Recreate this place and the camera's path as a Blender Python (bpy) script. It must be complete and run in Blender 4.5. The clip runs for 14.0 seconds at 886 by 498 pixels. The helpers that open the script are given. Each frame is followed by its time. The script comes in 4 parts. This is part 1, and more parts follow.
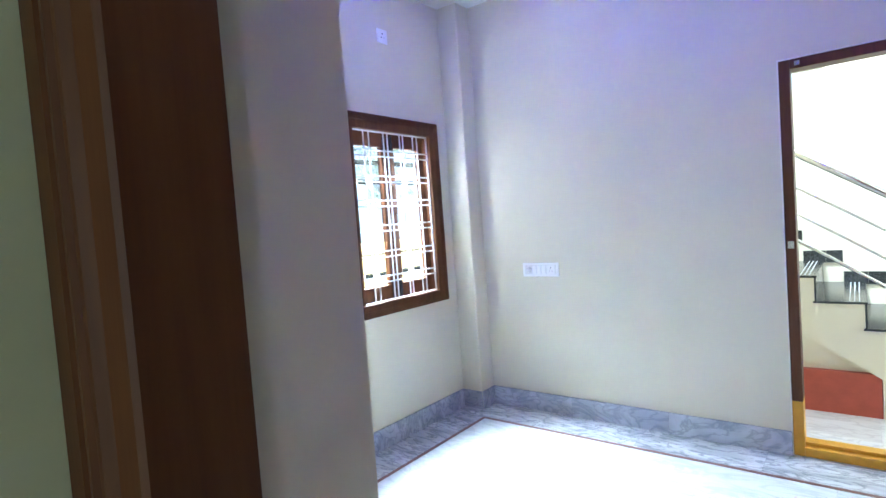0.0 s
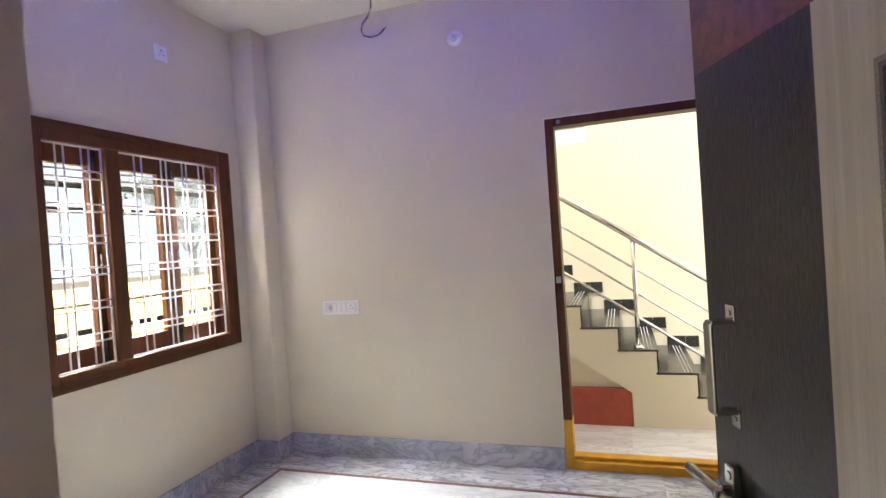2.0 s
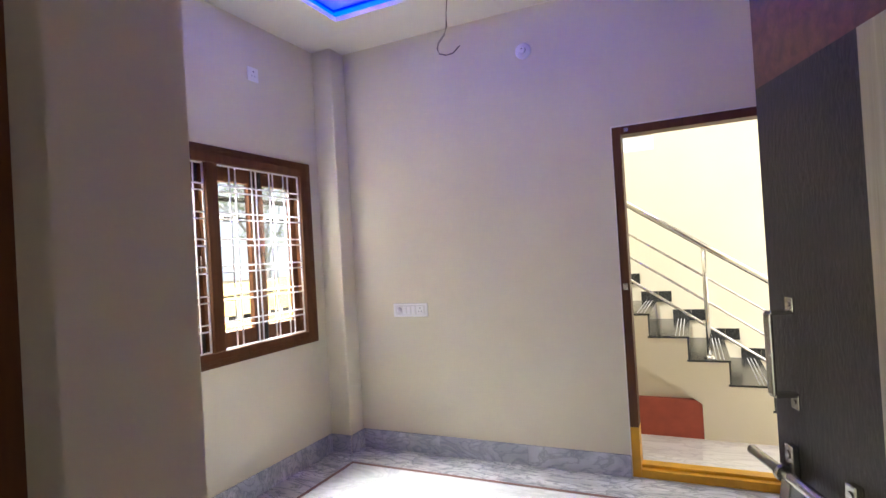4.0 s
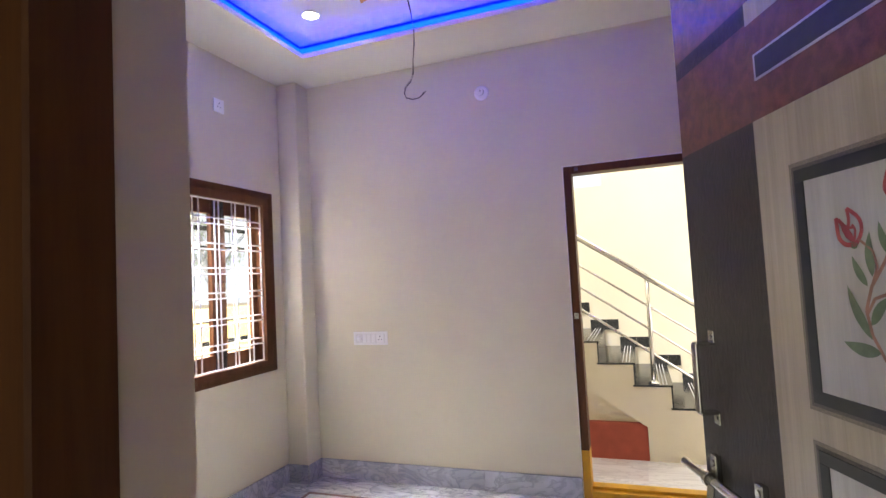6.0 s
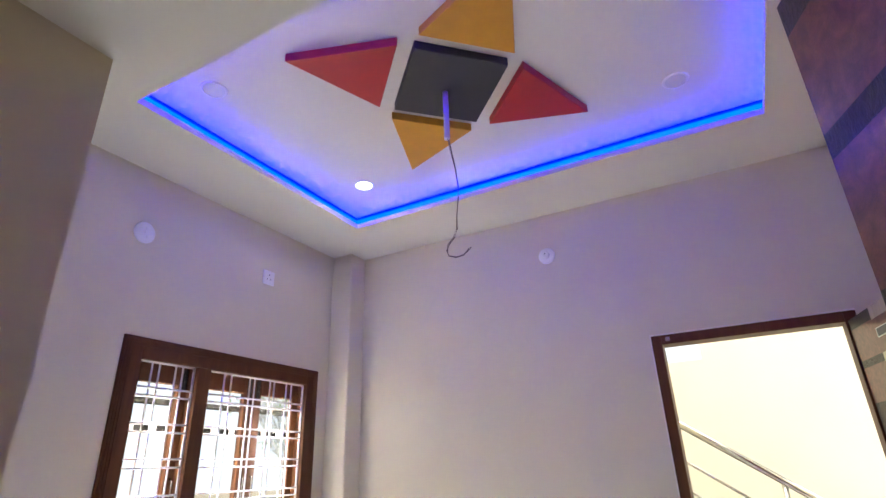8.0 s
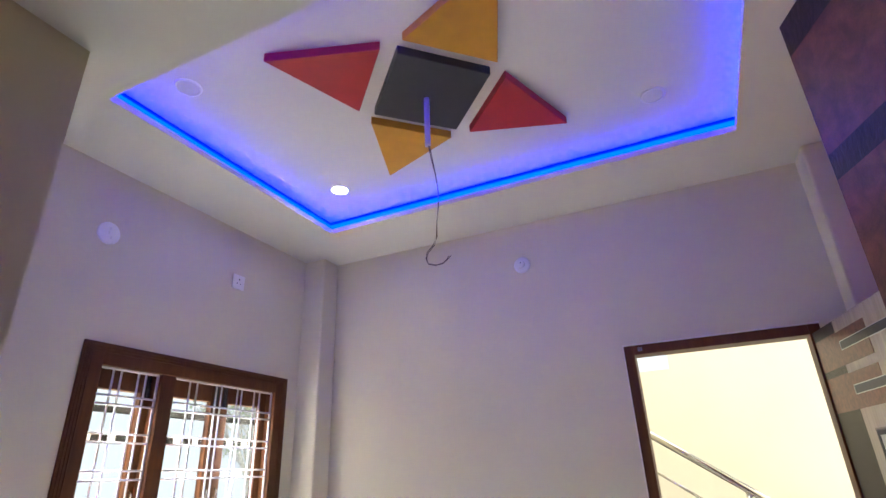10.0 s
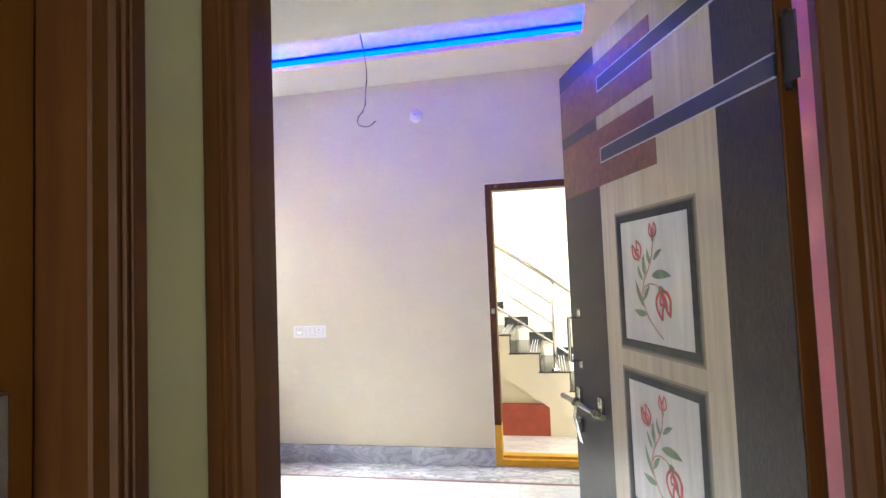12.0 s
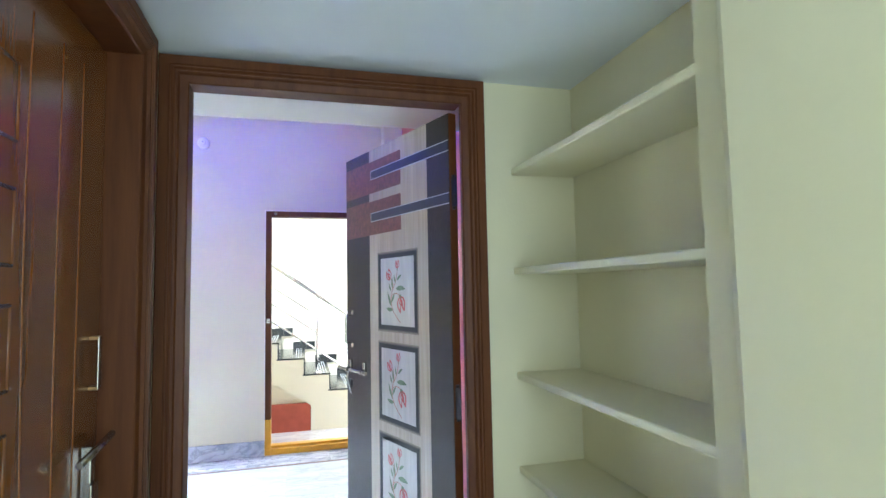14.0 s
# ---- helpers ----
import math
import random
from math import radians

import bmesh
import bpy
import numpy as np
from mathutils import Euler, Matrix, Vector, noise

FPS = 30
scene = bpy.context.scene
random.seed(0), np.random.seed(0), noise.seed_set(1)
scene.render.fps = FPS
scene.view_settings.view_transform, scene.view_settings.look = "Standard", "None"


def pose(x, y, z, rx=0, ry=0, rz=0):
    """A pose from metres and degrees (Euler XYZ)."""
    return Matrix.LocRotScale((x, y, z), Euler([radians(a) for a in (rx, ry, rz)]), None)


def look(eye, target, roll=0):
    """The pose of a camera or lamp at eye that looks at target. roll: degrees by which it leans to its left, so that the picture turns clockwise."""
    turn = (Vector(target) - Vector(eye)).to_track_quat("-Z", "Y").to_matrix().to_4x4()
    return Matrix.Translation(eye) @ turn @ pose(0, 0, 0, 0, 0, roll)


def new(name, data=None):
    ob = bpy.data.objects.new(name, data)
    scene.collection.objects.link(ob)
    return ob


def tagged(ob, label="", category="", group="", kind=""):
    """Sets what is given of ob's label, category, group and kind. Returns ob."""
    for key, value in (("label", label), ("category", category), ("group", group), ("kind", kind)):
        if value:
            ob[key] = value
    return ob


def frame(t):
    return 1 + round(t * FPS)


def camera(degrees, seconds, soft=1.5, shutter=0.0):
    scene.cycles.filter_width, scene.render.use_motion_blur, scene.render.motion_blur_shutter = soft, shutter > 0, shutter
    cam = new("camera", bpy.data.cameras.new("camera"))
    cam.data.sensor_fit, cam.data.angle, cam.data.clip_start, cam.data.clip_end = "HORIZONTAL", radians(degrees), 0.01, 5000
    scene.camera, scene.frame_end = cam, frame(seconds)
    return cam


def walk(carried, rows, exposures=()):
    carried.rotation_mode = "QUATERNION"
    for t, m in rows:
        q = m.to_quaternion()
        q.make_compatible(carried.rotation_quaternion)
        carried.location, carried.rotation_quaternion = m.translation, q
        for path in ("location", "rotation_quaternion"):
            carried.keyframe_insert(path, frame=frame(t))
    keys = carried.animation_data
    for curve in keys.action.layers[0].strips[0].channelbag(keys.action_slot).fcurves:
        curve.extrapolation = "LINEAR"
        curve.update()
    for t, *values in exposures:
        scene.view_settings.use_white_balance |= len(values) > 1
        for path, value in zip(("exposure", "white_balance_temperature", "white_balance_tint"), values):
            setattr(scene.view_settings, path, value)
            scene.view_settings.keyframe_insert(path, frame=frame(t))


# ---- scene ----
cam = camera(79.9, 14.0)
PATH = [
    (0, (0.172, -0.145, 1.399), (-1.063, 1.425, 1.303), -4.2),
    (0.5, (0.218, -0.074, 1.402), (-0.836, 1.621, 1.279), -4.6),
    (1, (0.257, -0.033, 1.402), (-0.628, 1.759, 1.317), -5.0),
    (1.5, (0.288, -0.086, 1.442), (-0.456, 1.769, 1.376), -4.8),
    (2, (0.257, -0.025, 1.423), (-0.38, 1.87, 1.398), -3.9),
    (2.5, (0.263, -0.019, 1.45), (-0.346, 1.885, 1.528), -3.4),
    (3, (0.243, 0.008, 1.464), (-0.446, 1.879, 1.608), -3.1),
    (3.5, (0.275, -0.013, 1.424), (-0.551, 1.808, 1.486), -3.2),
    (3.7, (0.264, -0.074, 1.404), (-0.587, 1.736, 1.426), -3.4),
    (5.8, (0.297, -0.29, 1.424), (-0.416, 1.576, 1.525), -3.1),
    (6, (0.275, -0.289, 1.429), (-0.408, 1.588, 1.543), -3.0),
    (6.5, (0.266, -0.256, 1.433), (-0.453, 1.602, 1.605), -2.8),
    (7, (0.24, -0.118, 1.455), (-0.585, 1.679, 1.752), -2.6),
    (7.5, (0.232, 0.043, 1.461), (-0.653, 1.753, 2.0), -2.6),
    (7.7, (0.235, 0.122, 1.482), (-0.656, 1.778, 2.163), -2.4),
    (9.8, (0.174, 0.291, 1.506), (-0.602, 1.89, 2.423), -1.7),
    (10, (0.189, 0.184, 1.507), (-0.577, 1.856, 2.294), -2.2),
    (10.5, (0.213, -0.01, 1.473), (-0.501, 1.797, 1.949), -2.6),
    (11, (0.228, -0.222, 1.441), (-0.345, 1.678, 1.686), -2.6),
    (11.5, (0.271, -0.49, 1.428), (-0.186, 1.453, 1.557), -2.4),
    (12, (0.311, -0.806, 1.42), (-0.074, 1.154, 1.527), -2.2),
    (12.5, (0.263, -1.098, 1.407), (0.022, 0.884, 1.514), -1.8),
    (13, (0.254, -1.344, 1.41), (0.18, 0.651, 1.529), -1.6),
    (13.5, (0.213, -1.565, 1.396), (0.367, 0.425, 1.52), -1.5),
    (14, (0.162, -1.691, 1.405), (0.682, 0.234, 1.553), -1.1),
]
walk(cam, [(t, look(eye, target, roll)) for t, eye, target, roll in PATH],
     exposures=[(0, 2.1, 4900, -2), (0.5, 1.55, 5500, 2), (1.0, 1.4, 6300, 5), (1.5, 1.4, 6500, 8), (3.0, 1.4, 6450, 11), (3.7, 1.5, 6450, 10), (6.0, 1.5, 6500, 13), (6.5, 1.55, 6550, 14), (7.0, 1.6, 6500, 12), (10.5, 1.35, 6350, 8), (11.0, 1.4, 6300, 8), (11.5, 1.7, 6350, 9), (12.0, 2.3, 6350, 6), (12.5, 2.25, 6050, 0), (13.0, 2.6, 5850, 0), (13.5, 2.65, 5600, 1), (14.0, 2.5, 5120, 4)])

# ---- light ----
world = bpy.data.worlds.new("world")
scene.world = world
world.use_nodes = True
wn = world.node_tree
sky = wn.nodes.new("ShaderNodeTexSky")
sky.sky_type = "NISHITA"
sky.sun_disc = False
sky.sun_elevation, sky.sun_rotation = radians(52), radians(250)
sky.air_density, sky.dust_density = 1.0, 1.5
wn.nodes["Background"].inputs[1].default_value = 0.09
wn.links.new(sky.outputs[0], wn.nodes["Background"].inputs[0])


def lamp(name, kind, m, energy, colour=(1, 1, 1), size=1.0, size_y=None):
    data = bpy.data.lights.new(name, kind)
    data.energy, data.color = energy, colour
    if kind == "AREA":
        data.shape = "RECTANGLE" if size_y else "SQUARE"
        data.size = size
        if size_y:
            data.size_y = size_y
    ob = new(name, data)
    ob.matrix_world = m
    return ob


sun = lamp("sun", "SUN", look((0, 0, 10), (1.2, 2.2, 3.0)), 2.0, (1.0, 0.95, 0.86))
sun.data.angle = radians(0.6)
lamp("window_daylight", "AREA", look((-3.7, 3.3, 3.75), (-1.3, 1.7, 0.7)), 1500, (1.0, 0.98, 0.95), 2.8, 1.5)
lamp("stair_daylight", "AREA", look((0.3, 4.3, 4.2), (0.3, 4.5, 0)), 19, (1.0, 0.97, 0.9), 2.6, 1.6)
lamp("porch_daylight", "AREA", look((2.55, 4.1, 1.6), (0, 4.1, 1.0)), 15, (1.0, 0.98, 0.94), 1.6, 2.0)
# unseen area lamp, added before the closed back wall to brighten the hall
lamp("hall_rear_fill", "AREA", look((0.25, -2.72, 1.35), (0.3, 0, 1.3)), 6.1, (0.97, 1.0, 0.98), 1.3, 2.0)

# ---- materials ----
def mat(name, colour, rough=0.5, metal=0.0, vary=0.06, scale=6.0, bump=0.05, bump_scale=60.0, coat=0.0, spec=0.5):
    m = bpy.data.materials.new(name)
    m.use_nodes = True
    nt = m.node_tree
    b = nt.nodes["Principled BSDF"]
    b.inputs["Roughness"].default_value = rough
    b.inputs["Metallic"].default_value = metal
    b.inputs["Coat Weight"].default_value = coat
    b.inputs["Specular IOR Level"].default_value = spec
    tc = nt.nodes.new("ShaderNodeTexCoord")
    n = nt.nodes.new("ShaderNodeTexNoise")
    n.inputs["Scale"].default_value, n.inputs["Detail"].default_value = scale, 5
    nt.links.new(tc.outputs["Object"], n.inputs["Vector"])
    r = nt.nodes.new("ShaderNodeValToRGB")
    r.color_ramp.elements[0].position, r.color_ramp.elements[1].position = 0.3, 0.7
    r.color_ramp.elements[0].color = (*[max(0, c * (1 - vary)) for c in colour], 1)
    r.color_ramp.elements[1].color = (*[min(1, c * (1 + vary)) for c in colour], 1)
    nt.links.new(n.outputs["Fac"], r.inputs["Fac"])
    nt.links.new(r.outputs["Color"], b.inputs["Base Color"])
    if bump:
        n2 = nt.nodes.new("ShaderNodeTexNoise")
        n2.inputs["Scale"].default_value, n2.inputs["Detail"].default_value = bump_scale, 4
        nt.links.new(tc.outputs["Object"], n2.inputs["Vector"])
        bp = nt.nodes.new("ShaderNodeBump")
        bp.inputs["Strength"].default_value, bp.inputs["Distance"].default_value = bump, 0.01
        nt.links.new(n2.outputs["Fac"], bp.inputs["Height"])
        nt.links.new(bp.outputs["Normal"], b.inputs["Normal"])
    return m


def wood(name, dark, light, rough=0.35, stretch=(14, 14, 1.0), scale=3.0, coat=0.3, bump=0.08):
    """Wood or wood-print laminate whose grain runs along local z unless stretch says otherwise."""
    m = bpy.data.materials.new(name)
    m.use_nodes = True
    nt = m.node_tree
    b = nt.nodes["Principled BSDF"]
    b.inputs["Roughness"].default_value = rough
    b.inputs["Coat Weight"].default_value = coat
    b.inputs["Coat Roughness"].default_value = 0.15
    tc = nt.nodes.new("ShaderNodeTexCoord")
    mp = nt.nodes.new("ShaderNodeMapping")
    mp.inputs["Scale"].default_value = stretch
    nt.links.new(tc.outputs["Object"], mp.inputs["Vector"])
    n = nt.nodes.new("ShaderNodeTexNoise")
    n.inputs["Scale"].default_value, n.inputs["Detail"].default_value = scale, 8
    n.inputs["Distortion"].default_value = 0.6
    nt.links.new(mp.outputs[0], n.inputs["Vector"])
    n3 = nt.nodes.new("ShaderNodeTexNoise")
    n3.inputs["Scale"].default_value, n3.inputs["Detail"].default_value = scale * 9, 3
    nt.links.new(mp.outputs[0], n3.inputs["Vector"])
    mx = nt.nodes.new("ShaderNodeMath")
    mx.operation = "MULTIPLY_ADD"
    mx.inputs[1].default_value = 0.35
    nt.links.new(n3.outputs["Fac"], mx.inputs[0])
    nt.links.new(n.outputs["Fac"], mx.inputs[2])
    r = nt.nodes.new("ShaderNodeValToRGB")
    r.color_ramp.elements[0].position, r.color_ramp.elements[1].position = 0.45, 0.92
    r.color_ramp.elements[0].color, r.color_ramp.elements[1].color = (*dark, 1), (*light, 1)
    nt.links.new(mx.outputs[0], r.inputs["Fac"])
    nt.links.new(r.outputs["Color"], b.inputs["Base Color"])
    bp = nt.nodes.new("ShaderNodeBump")
    bp.inputs["Strength"].default_value, bp.inputs["Distance"].default_value = bump, 0.004
    nt.links.new(mx.outputs[0], bp.inputs["Height"])
    nt.links.new(bp.outputs["Normal"], b.inputs["Normal"])
    return m


def marble(name, base, vein, amount=0.5, rough=0.12, scale=1.6, cloud=0.3):
    m = bpy.data.materials.new(name)
    m.use_nodes = True
    nt = m.node_tree
    b = nt.nodes["Principled BSDF"]
    b.inputs["Roughness"].default_value = rough
    tc = nt.nodes.new("ShaderNodeTexCoord")
    info = nt.nodes.new("ShaderNodeObjectInfo")
    off = nt.nodes.new("ShaderNodeVectorMath")
    off.operation = "MULTIPLY_ADD"
    cx = nt.nodes.new("ShaderNodeCombineXYZ")
    for k in range(3):
        nt.links.new(info.outputs["Random"], cx.inputs[k])
    off.inputs[1].default_value = (23, 11, 5)
    nt.links.new(cx.outputs[0], off.inputs[0])
    nt.links.new(tc.outputs["Object"], off.inputs[2])
    mp = nt.nodes.new("ShaderNodeMapping")
    mp.inputs["Rotation"].default_value = (0, 0, 0.7)
    mp.inputs["Scale"].default_value = (0.7, 2.2, 1.3)
    nt.links.new(off.outputs[0], mp.inputs["Vector"])
    n = nt.nodes.new("ShaderNodeTexNoise")
    n.inputs["Scale"].default_value, n.inputs["Detail"].default_value, n.inputs["Distortion"].default_value = scale, 8, 1.6
    nt.links.new(mp.outputs[0], n.inputs["Vector"])
    r = nt.nodes.new("ShaderNodeValToRGB")
    cr = r.color_ramp
    cr.elements[0].position, cr.elements[1].position = 0.40, 0.62
    cr.elements[0].color = (*[a * (1 - cloud) + c * cloud for a, c in zip(base, vein)], 1)
    cr.elements[1].color = (*base, 1)
    nt.links.new(n.outputs["Fac"], r.inputs["Fac"])
    n2 = nt.nodes.new("ShaderNodeTexNoise")
    n2.inputs["Scale"].default_value, n2.inputs["Detail"].default_value, n2.inputs["Distortion"].default_value = scale * 2.1, 6, 2.2
    nt.links.new(mp.outputs[0], n2.inputs["Vector"])
    r2 = nt.nodes.new("ShaderNodeValToRGB")
    e = r2.color_ramp.elements
    e[0].position, e[0].color = 0.44, (0, 0, 0, 1)
    e[1].position, e[1].color = 0.56, (0, 0, 0, 1)
    mid = e.new(0.5)
    mid.color = (amount, amount, amount, 1)
    nt.links.new(n2.outputs["Fac"], r2.inputs["Fac"])
    mix = nt.nodes.new("ShaderNodeMixRGB")
    mix.inputs[2].default_value = (*vein, 1)
    nt.links.new(r2.outputs["Color"], mix.inputs[0])
    nt.links.new(r.outputs["Color"], mix.inputs[1])
    nt.links.new(mix.outputs[0], b.inputs["Base Color"])
    return m


def glow(name, colour, strength, base=1.0):
    m = bpy.data.materials.new(name)
    m.use_nodes = True
    b = m.node_tree.nodes["Principled BSDF"]
    b.inputs["Base Color"].default_value = (*[c * base for c in colour], 1)
    b.inputs["Emission Color"].default_value = (*colour, 1)
    b.inputs["Emission Strength"].default_value = strength
    return m


M_WALL = mat("cream_wall_paint", (0.66, 0.61, 0.455), 0.6, vary=0.025, scale=2.5, bump=0.06, bump_scale=90)
M_HALL = mat("pale_green_wall_paint", (0.74, 0.70, 0.485), 0.45, vary=0.03, scale=2.5, bump=0.06, bump_scale=70)
M_PINK = mat("pink_wall_paint", (0.55, 0.15, 0.17), 0.5, vary=0.04, scale=3)
M_OUT = mat("cream_yellow_outer_paint", (0.77, 0.71, 0.55), 0.7, vary=0.03, scale=2, bump=0.1, bump_scale=60)
M_HCEIL = mat("bluish_white_ceiling_paint", (0.78, 0.82, 0.86), 0.5, vary=0.02, scale=2, bump=0.03)
M_CEIL = mat("white_ceiling_paint", (0.72, 0.70, 0.66), 0.6, vary=0.02, scale=2, bump=0.03)
M_FRAME = wood("brown_varnished_frame", (0.076, 0.023, 0.0050), (0.122, 0.041, 0.009), 0.50, stretch=(9, 9, 0.6), coat=0.0)
M_FRAME.node_tree.nodes["Principled BSDF"].inputs["Specular IOR Level"].default_value = 0.3
M_DOORW = wood("varnished_teak_door", (0.150, 0.052, 0.009), (0.185, 0.067, 0.012), 0.22, stretch=(7, 7, 0.5), coat=0.5, bump=0.04)
M_DARK = wood("dark_walnut_laminate", (0.018, 0.012, 0.009), (0.046, 0.033, 0.026), 0.40, stretch=(60, 60, 26), coat=0.12, bump=0.35)
M_DARK.node_tree.nodes["Principled BSDF"].inputs["Specular IOR Level"].default_value = 0.3
M_CREAMLAM = wood("cream_oak_laminate", (0.40, 0.33, 0.235), (0.58, 0.50, 0.38), 0.35, stretch=(16, 16, 0.6), coat=0.2)
M_RED = wood("red_mahogany_laminate", (0.09, 0.022, 0.012), (0.24, 0.075, 0.045), 0.33, stretch=(16, 1.0, 14), coat=0.2)
M_NAVY = mat("navy_laminate_strip", (0.022, 0.026, 0.045), 0.35, vary=0.2, scale=40)
M_PICT = wood("white_ash_panel", (0.50, 0.48, 0.46), (0.66, 0.64, 0.61), 0.35, stretch=(14, 14, 0.8), coat=0.2)
M_BORDER = mat("charcoal_panel_border", (0.026, 0.028, 0.026), 0.55, vary=0.25, scale=30)
M_SPRAYA = mat("charcoal_spray_dense", (0.11, 0.095, 0.075), 0.5, vary=0.4, scale=420)
M_SPRAYB = mat("charcoal_spray_thin", (0.25, 0.21, 0.155), 0.45, vary=0.3, scale=420)
M_PETAL = mat("red_painted_petal", (0.50, 0.075, 0.080), 0.4, vary=0.25, scale=60)
M_LEAF = mat("green_painted_leaf", (0.16, 0.23, 0.13), 0.4, vary=0.3, scale=60)
M_STEM = mat("pink_green_painted_stem", (0.42, 0.22, 0.16), 0.4, vary=0.3, scale=40)
M_SILVER = mat("silver_inlay_line", (0.60, 0.60, 0.60), 0.3, 0.8, vary=0.05, bump=0)
M_STEEL = mat("brushed_steel", (0.45, 0.43, 0.39), 0.26, 1.0, vary=0.06, scale=30, bump=0.02, bump_scale=200)
M_CHROME = mat("polished_steel_pipe", (0.75, 0.74, 0.71), 0.14, 1.0, vary=0.03, scale=12, bump=0)
M_BRASS = mat("aged_brass", (0.30, 0.20, 0.09), 0.35, 1.0, vary=0.2, scale=40)
M_GRILL = mat("white_enamelled_bar", (0.72, 0.72, 0.76), 0.35, vary=0.04, scale=20, bump=0)
M_PLASTIC = mat("white_plastic", (0.80, 0.79, 0.78), 0.3, vary=0.02, bump=0)
M_PLASTIC2 = mat("off_white_plastic_key", (0.70, 0.69, 0.67), 0.35, vary=0.02, bump=0)
M_BLACK = mat("black_slot", (0.01, 0.01, 0.01), 0.6, bump=0)
M_FLOOR = marble("white_veined_marble", (0.74, 0.76, 0.75), (0.30, 0.34, 0.35), 0.28, 0.09, 1.5, 0.2)
M_FLOORB = marble("grey_veined_marble", (0.72, 0.73, 0.74), (0.14, 0.155, 0.18), 0.6, 0.14, 2.2, 0.45)
M_SKIRT = marble("grey_marble_skirting", (0.60, 0.62, 0.68), (0.22, 0.24, 0.30), 0.55, 0.2, 2.4, 0.5)
M_LINE = mat("red_brown_stone_line", (0.13, 0.035, 0.022), 0.3, vary=0.2, scale=20)
M_PORCH = marble("porch_white_marble", (0.74, 0.70, 0.64), (0.42, 0.36, 0.32), 0.4, 0.15, 1.4, 0.3)
M_GRANITE = mat("black_polished_granite", (0.032, 0.032, 0.031), 0.20, vary=0.8, scale=70, bump=0.02)
M_GLINE = mat("pale_anti_slip_line", (0.42, 0.42, 0.42), 0.5, vary=0.1, bump=0)
M_REDP = mat("red_oxide_paint", (0.38, 0.075, 0.040), 0.55, vary=0.14, scale=9, bump=0.12)
M_YEL = mat("turmeric_yellow_paint", (0.70, 0.35, 0.012), 0.4, vary=0.1, scale=14)
M_TRIR = mat("crimson_gypsum_paint", (0.42, 0.016, 0.022), 0.5, vary=0.06, scale=14)
M_TRIY = mat("mustard_gypsum_paint", (0.62, 0.30, 0.018), 0.5, vary=0.05, scale=14)
M_TRIK = mat("charcoal_gypsum_paint", (0.030, 0.030, 0.034), 0.5, vary=0.08, scale=14)
M_WIRE = mat("grey_twin_wire", (0.10, 0.07, 0.06), 0.5, vary=0.2, bump=0)
M_TUBE = mat("pale_conduit_pipe", (0.62, 0.58, 0.68), 0.35, vary=0.05, bump=0)
# blue and azure emit the light that the strip throws on the channel walls
M_BLUE = glow("blue_channel_glow", (0.0, 0.001, 1.0), 3.4)
M_BLUE3 = glow("blue_led_tape", (0.05, 0.003, 1.0), 7.0)
M_BLUE2 = glow("azure_channel_glow", (0.0, 0.022, 1.0), 4.2)
M_LAMP = glow("warm_white_lamp", (1.0, 0.97, 0.92), 20.0)
M_OFF = mat("frosted_diffuser_off", (0.70, 0.69, 0.70), 0.3, vary=0.02, bump=0)
M_PLASTER = mat("white_plaster_edge", (0.78, 0.74, 0.66), 0.7, vary=0.05, scale=20)
M_RAIL = mat("black_painted_iron_rail", (0.010, 0.010, 0.011), 0.75, vary=0.2, scale=30, spec=0.1)
M_PARAPET = mat("yellow_parapet_paint", (0.36, 0.28, 0.11), 0.8, vary=0.06, scale=3)
M_IRON = mat("dark_iron", (0.03, 0.028, 0.028), 0.45, 0.4, vary=0.2, scale=30)
M_GROUND = mat("dry_earth", (0.32, 0.27, 0.18), 0.9, vary=0.2, scale=3, bump=0.3, bump_scale=20)
M_HILL = mat("pale_foliage", (0.30, 0.36, 0.22), 0.9, vary=0.4, scale=6, bump=0)
# bark colour lightened to carry the haze and glare over the distant trees
M_BARK = mat("haze_paled_bark", (0.50, 0.50, 0.44), 0.9, vary=0.3, scale=12)

glass = bpy.data.materials.new("clear_glass")
glass.use_nodes = True
gb = glass.node_tree.nodes["Principled BSDF"]
gb.inputs["Roughness"].default_value, gb.inputs["Transmission Weight"].default_value, gb.inputs["IOR"].default_value = 0.0, 1.0, 1.1
M_GLASS = glass


# ---- mesh helpers ----
def box(bm, x0, x1, y0, y1, z0, z1, bevel=0.0):
    vs = [bm.verts.new((x, y, z)) for x in (x0, x1) for y in (y0, y1) for z in (z0, z1)]
    quads = ((0, 1, 3, 2), (4, 6, 7, 5), (0, 4, 5, 1), (2, 3, 7, 6), (0, 2, 6, 4), (1, 5, 7, 3))
    fs = [bm.faces.new([vs[i] for i in q]) for q in quads]
    if bevel:
        es = list({e for f in fs for e in f.edges})
        bmesh.ops.bevel(bm, geom=es, offset=bevel, segments=2, affect="EDGES", profile=0.5)
    return bm


